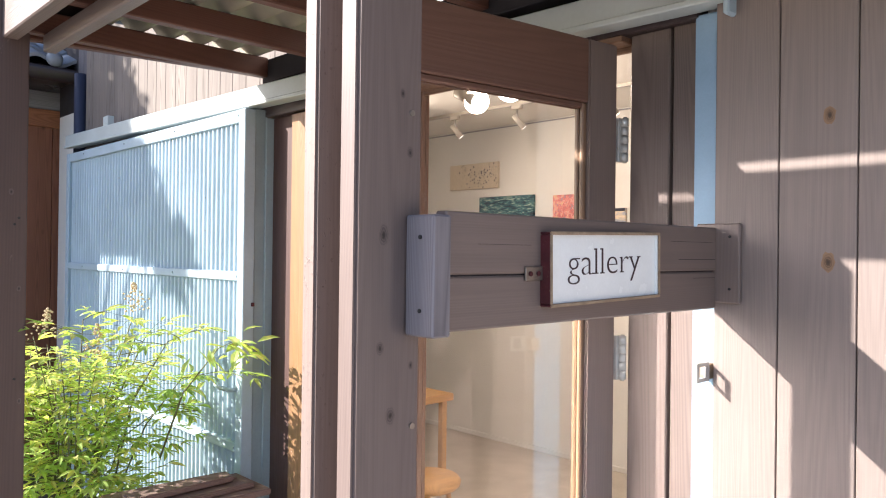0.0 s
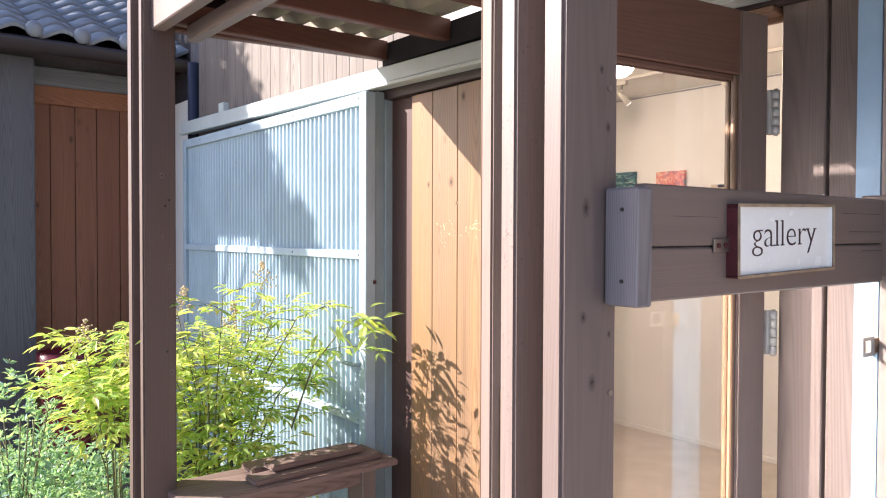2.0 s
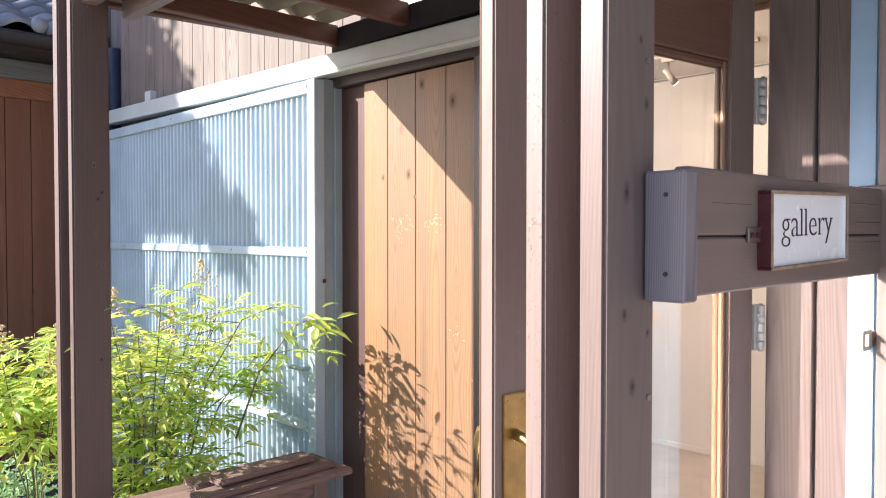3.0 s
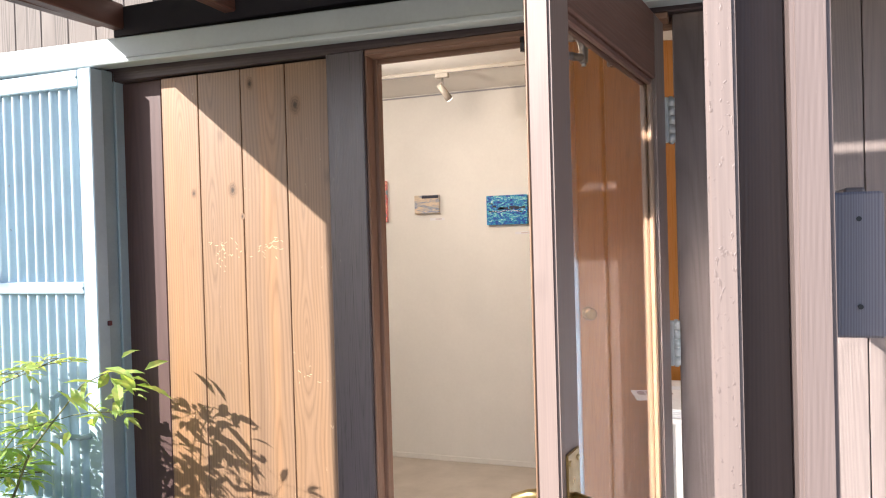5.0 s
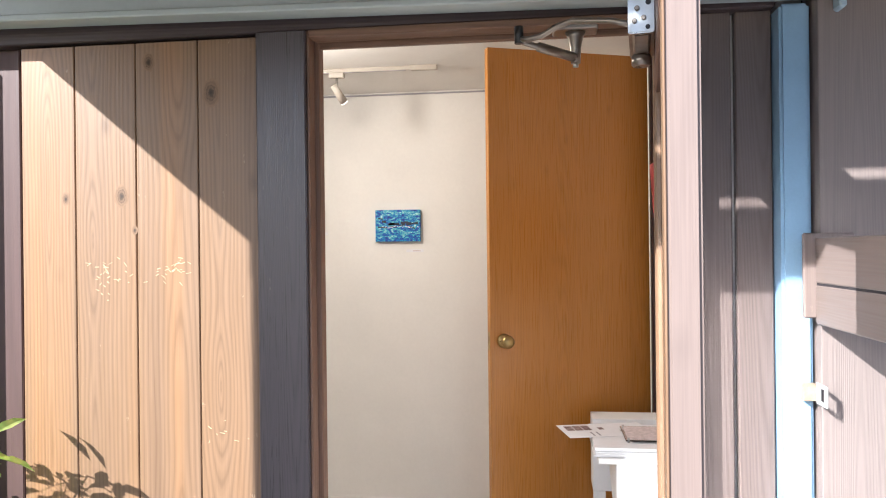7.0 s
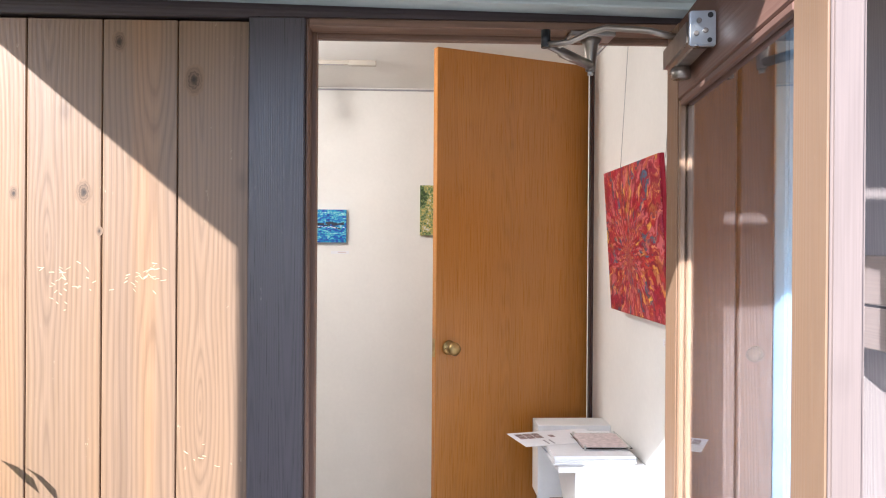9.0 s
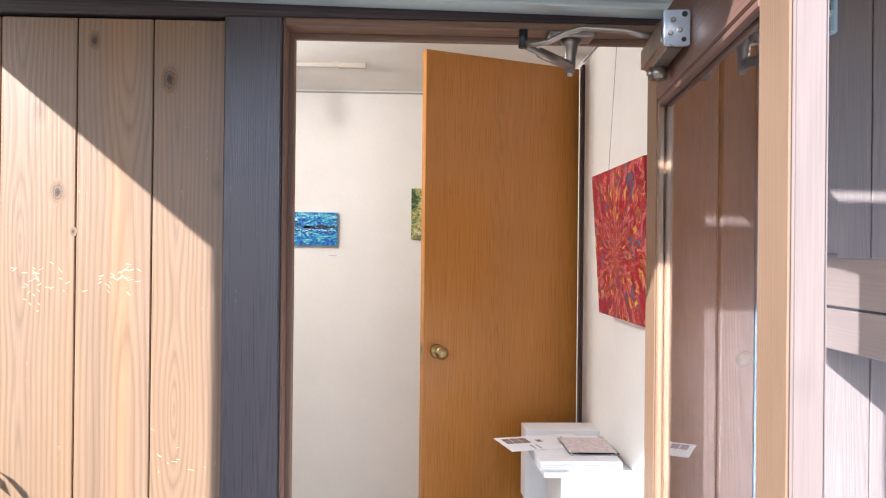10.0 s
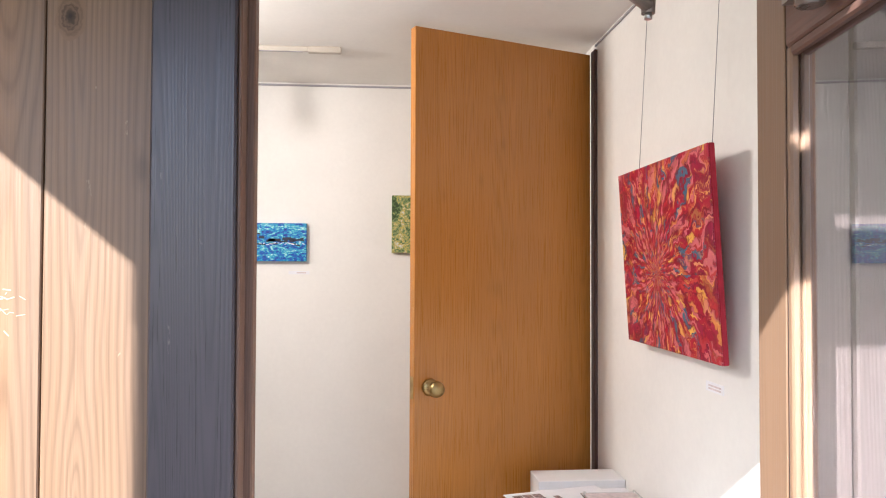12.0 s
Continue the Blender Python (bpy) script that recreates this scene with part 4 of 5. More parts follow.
for x in (2.675, 2.205):
    ends = [LEAN.inverted() @ (Vector(p) - red.location) for p in ((x, SIDE + 0.036, 1.854), (x, SIDE + 0.007, CEIL - 0.012))]
    part("hanging_wire", rod(ends[0], ends[1], 0.0010, sides=6), M_GREYINK, red)


def label_card(x, y, z, facing):
    c = thing("label_card", (x, y, z), "small white caption card stuck to the wall", "label", "caption cards")
    if facing == "x":
        child("card", box(x - 0.002, x, y - 0.045, y + 0.045, z, z + 0.014, 0), M_PAPER, c)
        child("print", box(x - 0.0026, x - 0.002, y - 0.03, y + 0.01, z + 0.004, z + 0.010, 0), M_PINKINK, c)
    else:
        child("card", box(x - 0.045, x + 0.045, y, y + 0.002, z, z + 0.022, 0), M_PAPER, c)
        for k in (0.005, 0.012):
            child("print", box(x - 0.035, x + 0.03, y + 0.002, y + 0.0026, z + k, z + k + 0.004, 0), M_PINKINK, c)


label_card(BACK, 2.036, 1.560, "x")
label_card(BACK, 2.55, 1.655, "x")
label_card(2.274, SIDE, 1.307, "y")

# inner flush door, ajar
idoor = new("inner_door")
tagged(idoor, "orange-brown veneered flush door standing ajar", "door")
a0, a1 = Vector((3.235, 0.937, 0)), Vector((2.965, 1.578, 0))
ang = math.atan2(a1.y - a0.y, a1.x - a0.x)
idoor.matrix_world = Matrix.Translation(a0) @ Matrix.Rotation(ang, 4, "Z")
W = (a1 - a0).length
part("panel", box(0.0, W, -0.034, 0.0, FLOOR + 0.006, 2.357, 0.002), M_VENEER, idoor)
kz, ku = 1.213, W - 0.055
kn = part("knob", lathe([(0.006, 0.0), (0.026, 0.001), (0.028, 0.004), (0.020, 0.008), (0.010, 0.012), (0.009, 0.026), (0.016, 0.032), (0.024, 0.040), (0.026, 0.050), (0.022, 0.060), (0.010, 0.065), (0.002, 0.066)], (0, 0, 0)), M_BRASS, idoor, "round aged brass knob")
kn.matrix_local = Matrix.Translation((ku, 0.0, kz)) @ Matrix.Rotation(radians(-90), 4, "X")
ros = part("rosette", lathe([(0.010, 0.0), (0.034, 0.0005), (0.035, 0.004), (0.028, 0.007), (0.012, 0.008)], (0, 0, 0)), M_DARKBRASS, idoor, "dark bronze rosette")
ros.matrix_local = kn.matrix_local.copy()
part("latch_plate", box(W - 0.001, W + 0.0015, -0.028, -0.006, kz - 0.035, kz + 0.035, 0), M_BRASS, idoor)
structure("trim_inner_jamb", box(3.203, 3.248, SIDE, SIDE + 0.012, FLOOR, 2.37), M_REDBROWN, "dark brown jamb of the inner door", "trim")

# white stand with magazines
stand = thing("white_stand", (2.75, 1.06, FLOOR), "white lacquered display stand against the side wall", "stand")
child("front_panel", box(2.466, 2.482, SIDE + 0.004, 1.150, FLOOR, 0.890, 0.002), M_WHITE, stand)
child("top", box(2.458, 2.900, SIDE + 0.002, 1.205, 0.890, 0.908, 0.002), M_WHITE, stand)
child("back_box", box(2.902, 3.030, SIDE + 0.002, 1.196, FLOOR + 0.42, 0.934, 0.0015), M_WHITE, stand)
child("leg", box(2.902, 2.935, 1.150, 1.194, FLOOR, FLOOR + 0.42, 0.002), M_WHITE, stand)
child("leg", box(2.902, 2.935, SIDE + 0.004, SIDE + 0.04, FLOOR, FLOOR + 0.42, 0.002), M_WHITE, stand)
gus = bmesh.new()
tri = [[gus.verts.new((x, y, z)) for x, z in ((2.482, 0.889), (2.88, 0.889), (2.482, 0.62))] for y in (1.130, 1.148)]
gus.faces.new(tri[0])
gus.faces.new(tri[1][::-1])
for k in range(3):
    gus.faces.new((tri[0][k], tri[1][k], tri[1][(k + 1) % 3], tri[0][(k + 1) % 3]))
bmesh.ops.recalc_face_normals(gus, faces=gus.faces)
child("side_bracket", gus, M_WHITE, stand)
mags = thing("magazine_stack", (2.63, 1.06, 0.908), "stack of white printed magazines on the stand", "magazines")
for k in range(5):
    dx, dy = random.uniform(-0.006, 0.006), random.uniform(-0.005, 0.005)
    child("magazine", box(2.47 + dx, 2.80 + dx, 0.955 + dy, 1.215 + dy, 0.9085 + k * 0.0062, 0.9143 + k * 0.0062, 0.001), M_PAPER, mags)
fly = thing("flyer", (2.68, 1.2, 0.940), "white flyer with small dark photographs on the stack", "flyer")
FLY = Matrix.Translation((2.70, 1.165, 0.9405)) @ Matrix.Rotation(radians(14), 4, "Z")
child("sheet", turn(box(-0.09, 0.09, -0.15, 0.15, 0.0, 0.0012, 0), FLY), M_PAPER, fly)
for u, v, w_, h_ in [(0.052 - 0.034 * i, 0.118 - 0.030 * j, 0.030, 0.026) for i in range(2) for j in range(3)] + [(0.02, 0.010, 0.030, 0.018), (-0.05, 0.06, 0.05, 0.006), (-0.05, 0.04, 0.05, 0.006), (-0.04, -0.05, 0.06, 0.006)]:
    child("photo" if h_ > 0.01 else "print", turn(box(u - w_ / 2, u + w_ / 2, v - h_ / 2, v + h_ / 2, 0.0013, 0.0018, 0), FLY), M_DARKPRINT if h_ > 0.01 else M_GREYINK, fly)
plate = thing("acrylic_plate", (2.63, 1.0, 0.942), "clear acrylic display plate with a printed sheet inside", "display plate")
child("print", box(2.535, 2.715, 0.958, 1.105, 0.9506, 0.9512, 0), M_PINKINK, plate)
child("cover", box(2.525, 2.725, 0.950, 1.113, 0.9465, 0.9505, 0.001), M_GLASS, plate).visible_shadow = False
for x in (2.535, 2.715):
    for y in (0.960, 1.103):
        child("stud", rod((x, y, 0.9410), (x, y, 0.9565), 0.004, sides=10), M_STEEL, plate)


# track lights
def track(x, y0, y1):
    t = thing("light_track", (x, y0, CEIL - 0.02), "thin white ceiling lighting track", "light track", "lighting tracks")
    child("rail", box(x - 0.007, x + 0.007, y0, y1, CEIL - 0.018, CEIL, 0.002), M_TRACK, t)
    child("slot", box(x - 0.004, x + 0.004, y0 + 0.02, y1 - 0.02, CEIL - 0.0195, CEIL - 0.017, 0), M_GREYINK, t)
    child("end_cap", box(x - 0.013, x + 0.013, y0 - 0.12, y0, CEIL - 0.022, CEIL, 0.002), M_TRACK, t)


track(3.372, 1.952, 5.0)
track(2.70, 2.40, 5.0)


def spotlight(x, y, aim, large, power):
    s_ = thing("spotlight", (x, y, CEIL - 0.02), ("large white" if large else "slim white") + " track spotlight under the ceiling", "spotlight", "track spotlights")
    child("adapter", box(x - 0.014, x + 0.014, y - 0.035, y + 0.035, CEIL - 0.042, CEIL - 0.0185, 0.003), M_TRACK, s_)
    child("stem", rod((x, y, CEIL - 0.10), (x, y, CEIL - 0.04), 0.006), M_STEEL, s_)
    d = Vector(aim).normalized()
    c = Vector((x, y, CEIL - 0.10))
    k = 1.7 if large else 1.0
    head = rod(c - d * 0.030 * k, c + d * 0.062, 0.015 * k, 0.019 * k, 20, 0.003)
    child("head", head, M_TRACK, s_)
    child("lamp_face", rod(c + d * 0.0622, c + d * 0.0645, 0.016 * k, sides=20), M_GLOW, s_)
    li = bpy.data.lights.new("spot_beam", "SPOT")
    li.energy, li.color, li.spot_size, li.spot_blend, li.shadow_soft_size = power, (1.0, 0.81, 0.57), radians(150), 0.9, 0.06
    lo = new("spot_beam", li)
    lo.matrix_world = look(c + d * 0.075, c + d * 1.0)


for y in (2.293, 2.92, 3.43, 4.1):
    spotlight(3.372, y, (0.50, -0.40, -0.75), False, SPOT_POWER * 0.10)
for y in (2.68, 3.7):
    spotlight(2.70, y, (0.32, -0.90, -0.46), True, SPOT_POWER * 4.9)

globe = thing("globe_lamp", (2.87, 2.53, CEIL), "small lit white globe lamp under the ceiling", "lamp")
child("cap", rod((2.87, 2.53, CEIL - 0.03), (2.87, 2.53, CEIL), 0.022, sides=20), M_WHITE, globe)
gb = bmesh.new()
bmesh.ops.create_uvsphere(gb, u_segments=20, v_segments=12, radius=0.025, matrix=Matrix.Translation((2.87, 2.53, CEIL - 0.055)))
for f in gb.faces:
    f.smooth = True
child("bulb", gb, M_GLOBE, globe).visible_shadow = False
gl = bpy.data.lights.new("globe_light", "POINT")
gl.energy, gl.color, gl.shadow_soft_size = 3.6, (1.0, 0.88, 0.70), 0.07
new("globe_light", gl).location = (2.87, 2.53, CEIL - 0.055)

# low table and stool
tb = thing("low_table", (3.0, 3.2, FLOOR), "pale orange wooden low table", "table")
child("tabletop", box(2.60, 3.05, 3.08, 3.60, 0.70, 0.74, 0.005, 2), M_TABLE, tb)
for x in (2.64, 3.0):
    for y in (3.12, 3.56):
        child("leg", box(x - 0.018, x + 0.018, y - 0.018, y + 0.018, FLOOR, 0.70, 0.003), M_TABLE, tb)
st = thing("stool", (2.32, 2.50, FLOOR), "low round stool with a pale seat", "stool")
child("seat", lathe([(0.01, 0.50), (0.13, 0.50), (0.145, 0.515), (0.148, 0.535), (0.135, 0.55), (0.01, 0.553)], (2.32, 2.50, 0)), M_TABLE, st)
for k in range(4):
    a = math.pi / 4 + k * math.pi / 2
    child("leg", rod((2.32 + 0.12 * math.cos(a), 2.50 + 0.12 * math.sin(a), FLOOR), (2.32 + 0.09 * math.cos(a), 2.50 + 0.09 * math.sin(a), 0.505), 0.011), M_TABLE, st)


# ---- garden corner: bench, pots, shrub ----
bench = thing("plant_bench", (1.14, 2.63, 0), "weathered brown wooden plant bench", "bench")
child("seat_board", box(0.735, 1.545, 2.50, 2.76, 0.632, 0.655, 0.004, 2), M_BENCH, bench)
child("apron", box(0.80, 1.50, 2.60, 2.625, 0.55, 0.632, 0.003), M_BENCH, bench)
for x in (0.82, 1.47):
    child("leg", box(x - 0.03, x + 0.03, 2.585, 2.70, 0.0, 0.632, 0.004), M_STAIN, bench)
for k, (x0, x1, y0, y1, z0, z1, r) in enumerate(((0.98, 1.50, 2.535, 2.62, 0.656, 0.676, 2), (1.02, 1.48, 2.63, 2.74, 0.656, 0.680, -2), (1.06, 1.44, 2.575, 2.65, 0.6815, 0.702, 3))):
    ob_ = thing("loose_board", ((x0 + x1) / 2, (y0 + y1) / 2, z0), "old split grey-brown board lying on the bench", "board", "loose boards")
    bb = box(-(x1 - x0) / 2, (x1 - x0) / 2, -(y1 - y0) / 2, (y1 - y0) / 2, 0, z1 - z0, 0.004, 2)
    turn(bb, Matrix.Rotation(radians(r), 4, "Z"))
    part("board", bb, M_BENCH, ob_)


def pot(name, x, y, r, h_, mat, label):
    p = thing(name, (x, y, 0), label, "pot")
    child("body", lathe([(r * 0.7, 0.0), (r * 0.78, h_ * 0.3), (r * 0.95, h_ * 0.8), (r * 1.0, h_ * 0.86), (r * 1.06, h_ * 0.88), (r * 1.06, h_), (r * 0.94, h_), (r * 0.92, h_ * 0.93)], (x, y, 0)), mat, p)
    child("soil", lathe([(r * 0.92, h_ * 0.90), (r * 0.5, h_ * 0.93), (0.01, h_ * 0.94)], (x, y, 0)), M_SOIL, p)


pot("planter", 1.12, 3.10, 0.20, 0.40, M_POT, "round terracotta pot holding the shrub")
pot("planter", 0.93, 5.10, 0.16, 0.80, M_REDPOT, "dark red glazed garden pot")


def leaflet(bm, at, way, up, length, width):
    """A pointed leaf, folded a little along its rib."""
    way = way.normalized()
    side = way.cross(up)
    if side.length < 1e-4:
        side = way.cross(Vector((1, 0, 0)))
    side.normalize()
    nor = side.cross(way).normalized()
    ctr = [at + way * (length * t) + nor * (length * b) for t, b in ((0, 0), (0.33, 0.03), (0.68, 0.02), (1.0, -0.06))]
    hw = (0.0, width * 0.5, width * 0.38, 0.0)
    mid = [bm.verts.new(c) for c in ctr]
    lft = [bm.verts.new(ctr[i] + side * hw[i] + nor * hw[i] * 0.35) for i in (1, 2)]
    rgt = [bm.verts.new(ctr[i] - side * hw[i] + nor * hw[i] * 0.35) for i in (1, 2)]
    for f in ((mid[0], mid[1], lft[0]), (mid[1], mid[2], lft[1], lft[0]), (mid[2], mid[3], lft[1]), (mid[0], rgt[0], mid[1]), (mid[1], rgt[0], rgt[1], mid[2]), (mid[2], rgt[1], mid[3])):
        bm.faces.new(f)


def frond(leaves, stems, base, way, length, rng, size=0.055):
    """A compound leaf: a thin stalk with opposite sprays of three leaflets."""
    up = Vector((0, 0, 1))
    pts = [base + way * length * t + Vector((0, 0, -0.18 * length * t * t)) for t in (0, 0.33, 0.66, 1.0)]
    join(stems, tube(pts, [0.0016, 0.0013, 0.001, 0.0007], 4))
    side = way.cross(up).normalized()
    for i, p in enumerate(pts[1:]):
        for sgn in (1, -1):
            d = (way * 0.55 + side * sgn * rng.uniform(0.6, 1.0) + up * rng.uniform(-0.45, 0.2)).normalized()
            tip = p + d * length * 0.25
            join(stems, tube([p, tip], 0.0007, 3))
            for w_ in (-0.8, 0.0, 0.8):
                dd = (d + d.cross(up).normalized() * w_ + up * rng.uniform(-0.5, 0.15)).normalized()
                leaflet(leaves, tip, dd, up + Vector((rng.uniform(-0.5, 0.5), rng.uniform(-0.5, 0.5), 0)), size * rng.uniform(0.7, 1.25), size * 0.28 * rng.uniform(0.8, 1.2))
    dd = (way + up * rng.uniform(-0.5, 0.1)).normalized()
    leaflet(leaves, pts[-1], dd, up, size * 1.1, size * 0.3)


def shrub(name, centre, label, stems_n, top, spread, fronds, size, seed, lean=(0, 0), flowers=0, mat=None, low=0.35):
    rng = random.Random(seed)
    t = thing(name, centre, label, "shrub")
    c = Vector(centre)
    leaves, stalks = bmesh.new(), bmesh.new()
    tips = []
    for k in range(stems_n):
        a = rng.uniform(0, 2 * math.pi)
        r = spread * math.sqrt(rng.uniform(0.05, 1.0))
        end = c + Vector((r * math.cos(a) + lean[0] * rng.uniform(0.3, 1.0), r * math.sin(a) + lean[1] * rng.uniform(0.3, 1.0), top * rng.uniform(0.62, 1.0)))
        b0 = c + Vector((0.25 * spread * math.cos(a), 0.25 * spread * math.sin(a), 0.0))
        mid = (b0 + end) / 2 + Vector((-0.06 * math.cos(a), -0.06 * math.sin(a), 0.05))
        child("stem", tube([b0, mid, end], [0.0042, 0.003, 0.0018], 6), M_STEM, t)
        tips.append(end)
        for j in range(fronds):
            f = rng.uniform(low, 1.0)
            p = b0.lerp(mid, f * 2) if f < 0.5 else mid.lerp(end, f * 2 - 1)
            b = rng.uniform(0, 2 * math.pi)
            d = Vector((math.cos(b), math.sin(b), rng.uniform(-0.1, 0.6))).normalized()
            frond(leaves, stalks, p, d, rng.uniform(0.12, 0.26), rng, size)
    child("leaf_stalk", stalks, M_STEM, t)["kind"] = "stuff"
    lv = child("foliage", leaves, mat or M_LEAVES, t)
    lv["kind"] = "stuff"
    if flowers:
        fb = bmesh.new()
        for e in rng.sample(tips, min(flowers, len(tips))):
            for j in range(70):
                h_ = rng.uniform(0, 1)
                q = e + Vector((rng.gauss(0, 0.03) * (1.1 - h_), rng.gauss(0, 0.03) * (1.1 - h_), 0.02 + 0.12 * h_))
                bmesh.ops.create_icosphere(fb, subdivisions=1, radius=rng.uniform(0.003, 0.006), matrix=Matrix.Translation(q))
        fo = child("blossom", fb, M_BLOOM, t, "cream flower buds")
        fo["kind"] = "stuff"
    return t


shrub("nandina_shrub", (1.03, 3.06, 0.36), "yellow-green nandina shrub with fine pointed leaves", 15, 0.93, 0.27, 12, 0.060, 3, (0.04, -0.04), 3, None, 0.10)
shrub("nandina_shrub", (0.79, 3.48, 0.0), "sunlit yellow-green nandina spreading past the post", 8, 1.16, 0.20, 11, 0.070, 8, (-0.05, -0.05), 4, None, 0.80)

# slender arching shoots before the shutter
def shoot(points, seed, count, size):
    t = thing("nandina_branch", points[0], "slender arching nandina shoot with pale green leaves", "branch", "nandina shoots")
    rg_ = random.Random(seed)
    child("stem", tube(points, [0.004, 0.003, 0.002, 0.0012], 6), M_STEM, t)
    leaves, stalks = bmesh.new(), bmesh.new()
    for k in range(count):
        f = 0.9 + 2.1 * k / (count - 1)
        i = min(2, int(f))
        p = Vector(points[i]).lerp(Vector(points[i + 1]), f - i)
        b = rg_.uniform(0, 2 * math.pi)
        frond(leaves, stalks, p, Vector((math.cos(b), math.sin(b), rg_.uniform(-0.2, 0.4))).normalized(), rg_.uniform(0.07, 0.14), rg_, size)
    child("leaf_stalk", stalks, M_STEM, t)["kind"] = "stuff"
    child("foliage", leaves, M_LEAVES, t)["kind"] = "stuff"


shoot([(1.14, 3.02, 0.50), (1.20, 2.93, 0.95), (1.29, 2.83, 1.18), (1.38, 2.72, 1.24)], 61, 7, 0.052)
shoot([(1.16, 3.05, 0.50), (1.26, 2.95, 0.85), (1.36, 2.86, 1.03), (1.46, 2.76, 1.06)], 62, 6, 0.055)
shoot([(1.12, 3.08, 0.50), (1.20, 3.02, 0.80), (1.32, 2.92, 0.92), (1.42, 2.84, 0.90)], 63, 6, 0.055)

# the long spray that reaches past the shutter edge
spray = thing("nandina_branch", (1.30, 2.78, 0.74), "arching nandina spray of bright green leaves", "branch")
child("stem", tube([(1.28, 2.86, 0.74), (1.33, 2.78, 0.99), (1.42, 2.68, 1.16), (1.46, 2.60, 1.20), (1.48, 2.50, 1.16)], [0.004, 0.0035, 0.002, 0.0016, 0.001], 6), M_STEM, spray)
rng = random.Random(5)
lm = bmesh.new()
leaflet(lm, Vector((0, 0, 0)), Vector((1, 0, 0)), Vector((0, 0, 1)), 1.0, 0.30)
leaf_me = mesh_of("leaf", lm, M_LEAVES)
for j in range(30):
    f = j / 29
    p = Vector((1.36, 2.76, 1.08)).lerp(Vector((1.48, 2.50, 1.18)), f) + Vector((rng.uniform(-0.05, 0.03), rng.uniform(-0.05, 0.05), rng.uniform(-0.08, 0.07)))
    lf = new("leaf", leaf_me)
    lf.parent = spray
    k = rng.uniform(0.062, 0.105)
    lf.matrix_local = Matrix.Translation(p - spray.location) @ Euler((rng.uniform(-0.9, 0.9), rng.uniform(-0.4, 0.9), rng.uniform(-2.6, 0.6))).to_matrix().to_4x4() @ Matrix.Diagonal((k, k, k, 1))


# low blue-green herbs
def herb(x, y, r, h_, seed):
    rng_ = random.Random(seed)
    t = thing("herb_bush", (x, y, 0), "feathery blue-green herb bush in the garden", "bush", "herb bushes")
    lv = bmesh.new()
    for k in range(560):
        a, q = rng_.uniform(0, 2 * math.pi), math.sqrt(rng_.uniform(0, 1))
        zz = h_ * rng_.uniform(0.25, 1.0) * (1.15 - 0.6 * q)
        p = Vector((x + r * q * math.cos(a), y + r * q * math.sin(a), zz))
        for j in range(5):
            d = Vector((rng_.gauss(0, 1), rng_.gauss(0, 1), rng_.uniform(0.1, 1.3))).normalized()
            leaflet(lv, p, d, Vector((rng_.gauss(0, 1), rng_.gauss(0, 1), 0.8)), rng_.uniform(0.02, 0.045), 0.011)
    f = child("foliage", lv, M_HERB, t)
    f["kind"] = "stuff"
    for k in range(9):
        a = rng_.uniform(0, 2 * math.pi)
        child("stem", tube([(x, y, 0), (x + 0.3 * r * math.cos(a), y + 0.3 * r * math.sin(a), h_ * 0.5), (x + 0.7 * r * math.cos(a), y + 0.7 * r * math.sin(a), h_ * 0.85)], [0.006, 0.004, 0.002], 5), M_STEM, t)


herb(0.40, 3.40, 0.20, 0.98, 1)
herb(0.56, 3.80, 0.26, 0.78, 2)
herb(0.42, 3.05, 0.18, 0.60, 3)
herb(0.86, 4.25, 0.30, 0.48, 4)
herb(0.66, 3.20, 0.18, 0.46, 6)
herb(0.95, 3.70, 0.20, 0.32, 7)

# ---- neighbour: fence, post, tiled roof ----
FY = 5.75
EASTMOST = 3.4
fence = thing("plank_fence", (0.9, FY, 0), "orange-brown plank fence under a tiled roof", "fence")
x = 0.2
rngf = random.Random(11)
fence_planks = []
while x < EASTMOST:
    w_ = rngf.uniform(0.13, 0.17)
    child("plank", box(x, x + w_ - 0.004, FY, FY + 0.02, 0.0, 2.36, 0.002), M_FENCE, fence)
    x += w_
child("top_rail", box(0.2, EASTMOST, FY - 0.02, FY + 0.03, 2.36, 2.48, 0.004), M_FENCE_X, fence)
child("cap_beam", box(0.2, EASTMOST, FY - 0.05, FY + 0.05, 2.48, 2.60, 0.006), M_GREYBEAM, fence, "weathered grey cap beam")
gp = thing("grey_post", (0.72, 5.50, 0), "weathered grey wooden post in front of the fence", "post")
child("shaft", box(0.62, 0.825, 5.46, 5.62, 0.0, 2.60, 0.006, 2), M_GREYPOST, gp)
gp2 = thing("grey_wall_board", (0.2, 5.52, 0), "weathered grey board wall beside the fence", "board wall")
for k in range(2):
    child("board", box(0.615 - 0.2 * (k + 1), 0.615 - 0.2 * k - 0.005, 5.52, 5.55, 0.0, 2.58, 0.003), M_GREYPOST, gp2)

house = thing("tiled_roof", (0.7, 5.3, 2.6), "silver-grey pantile roof of the neighbouring house", "roof")
hw_ = box(0.1, 5.0, 6.1, 6.2, 0.0, 3.0, 0)
child("wall", hw_, M_GREYPOST, house)
eg = bmesh.new()
prev = None
for i in range(13):
    a = math.pi * i / 12
    ring = [eg.verts.new((xx, 5.23 - 0.055 * math.cos(a), 2.66 - 0.075 * math.sin(a))) for xx in (0.0, 5.0)]
    if prev:
        eg.faces.new((prev[0], prev[1], ring[1], ring[0])).smooth = True
    prev = ring
eo = child("gutter", eg, M_EAVE, house, "brown half-round eaves gutter")
eo.modifiers.new("thick", "SOLIDIFY").thickness = 0.004
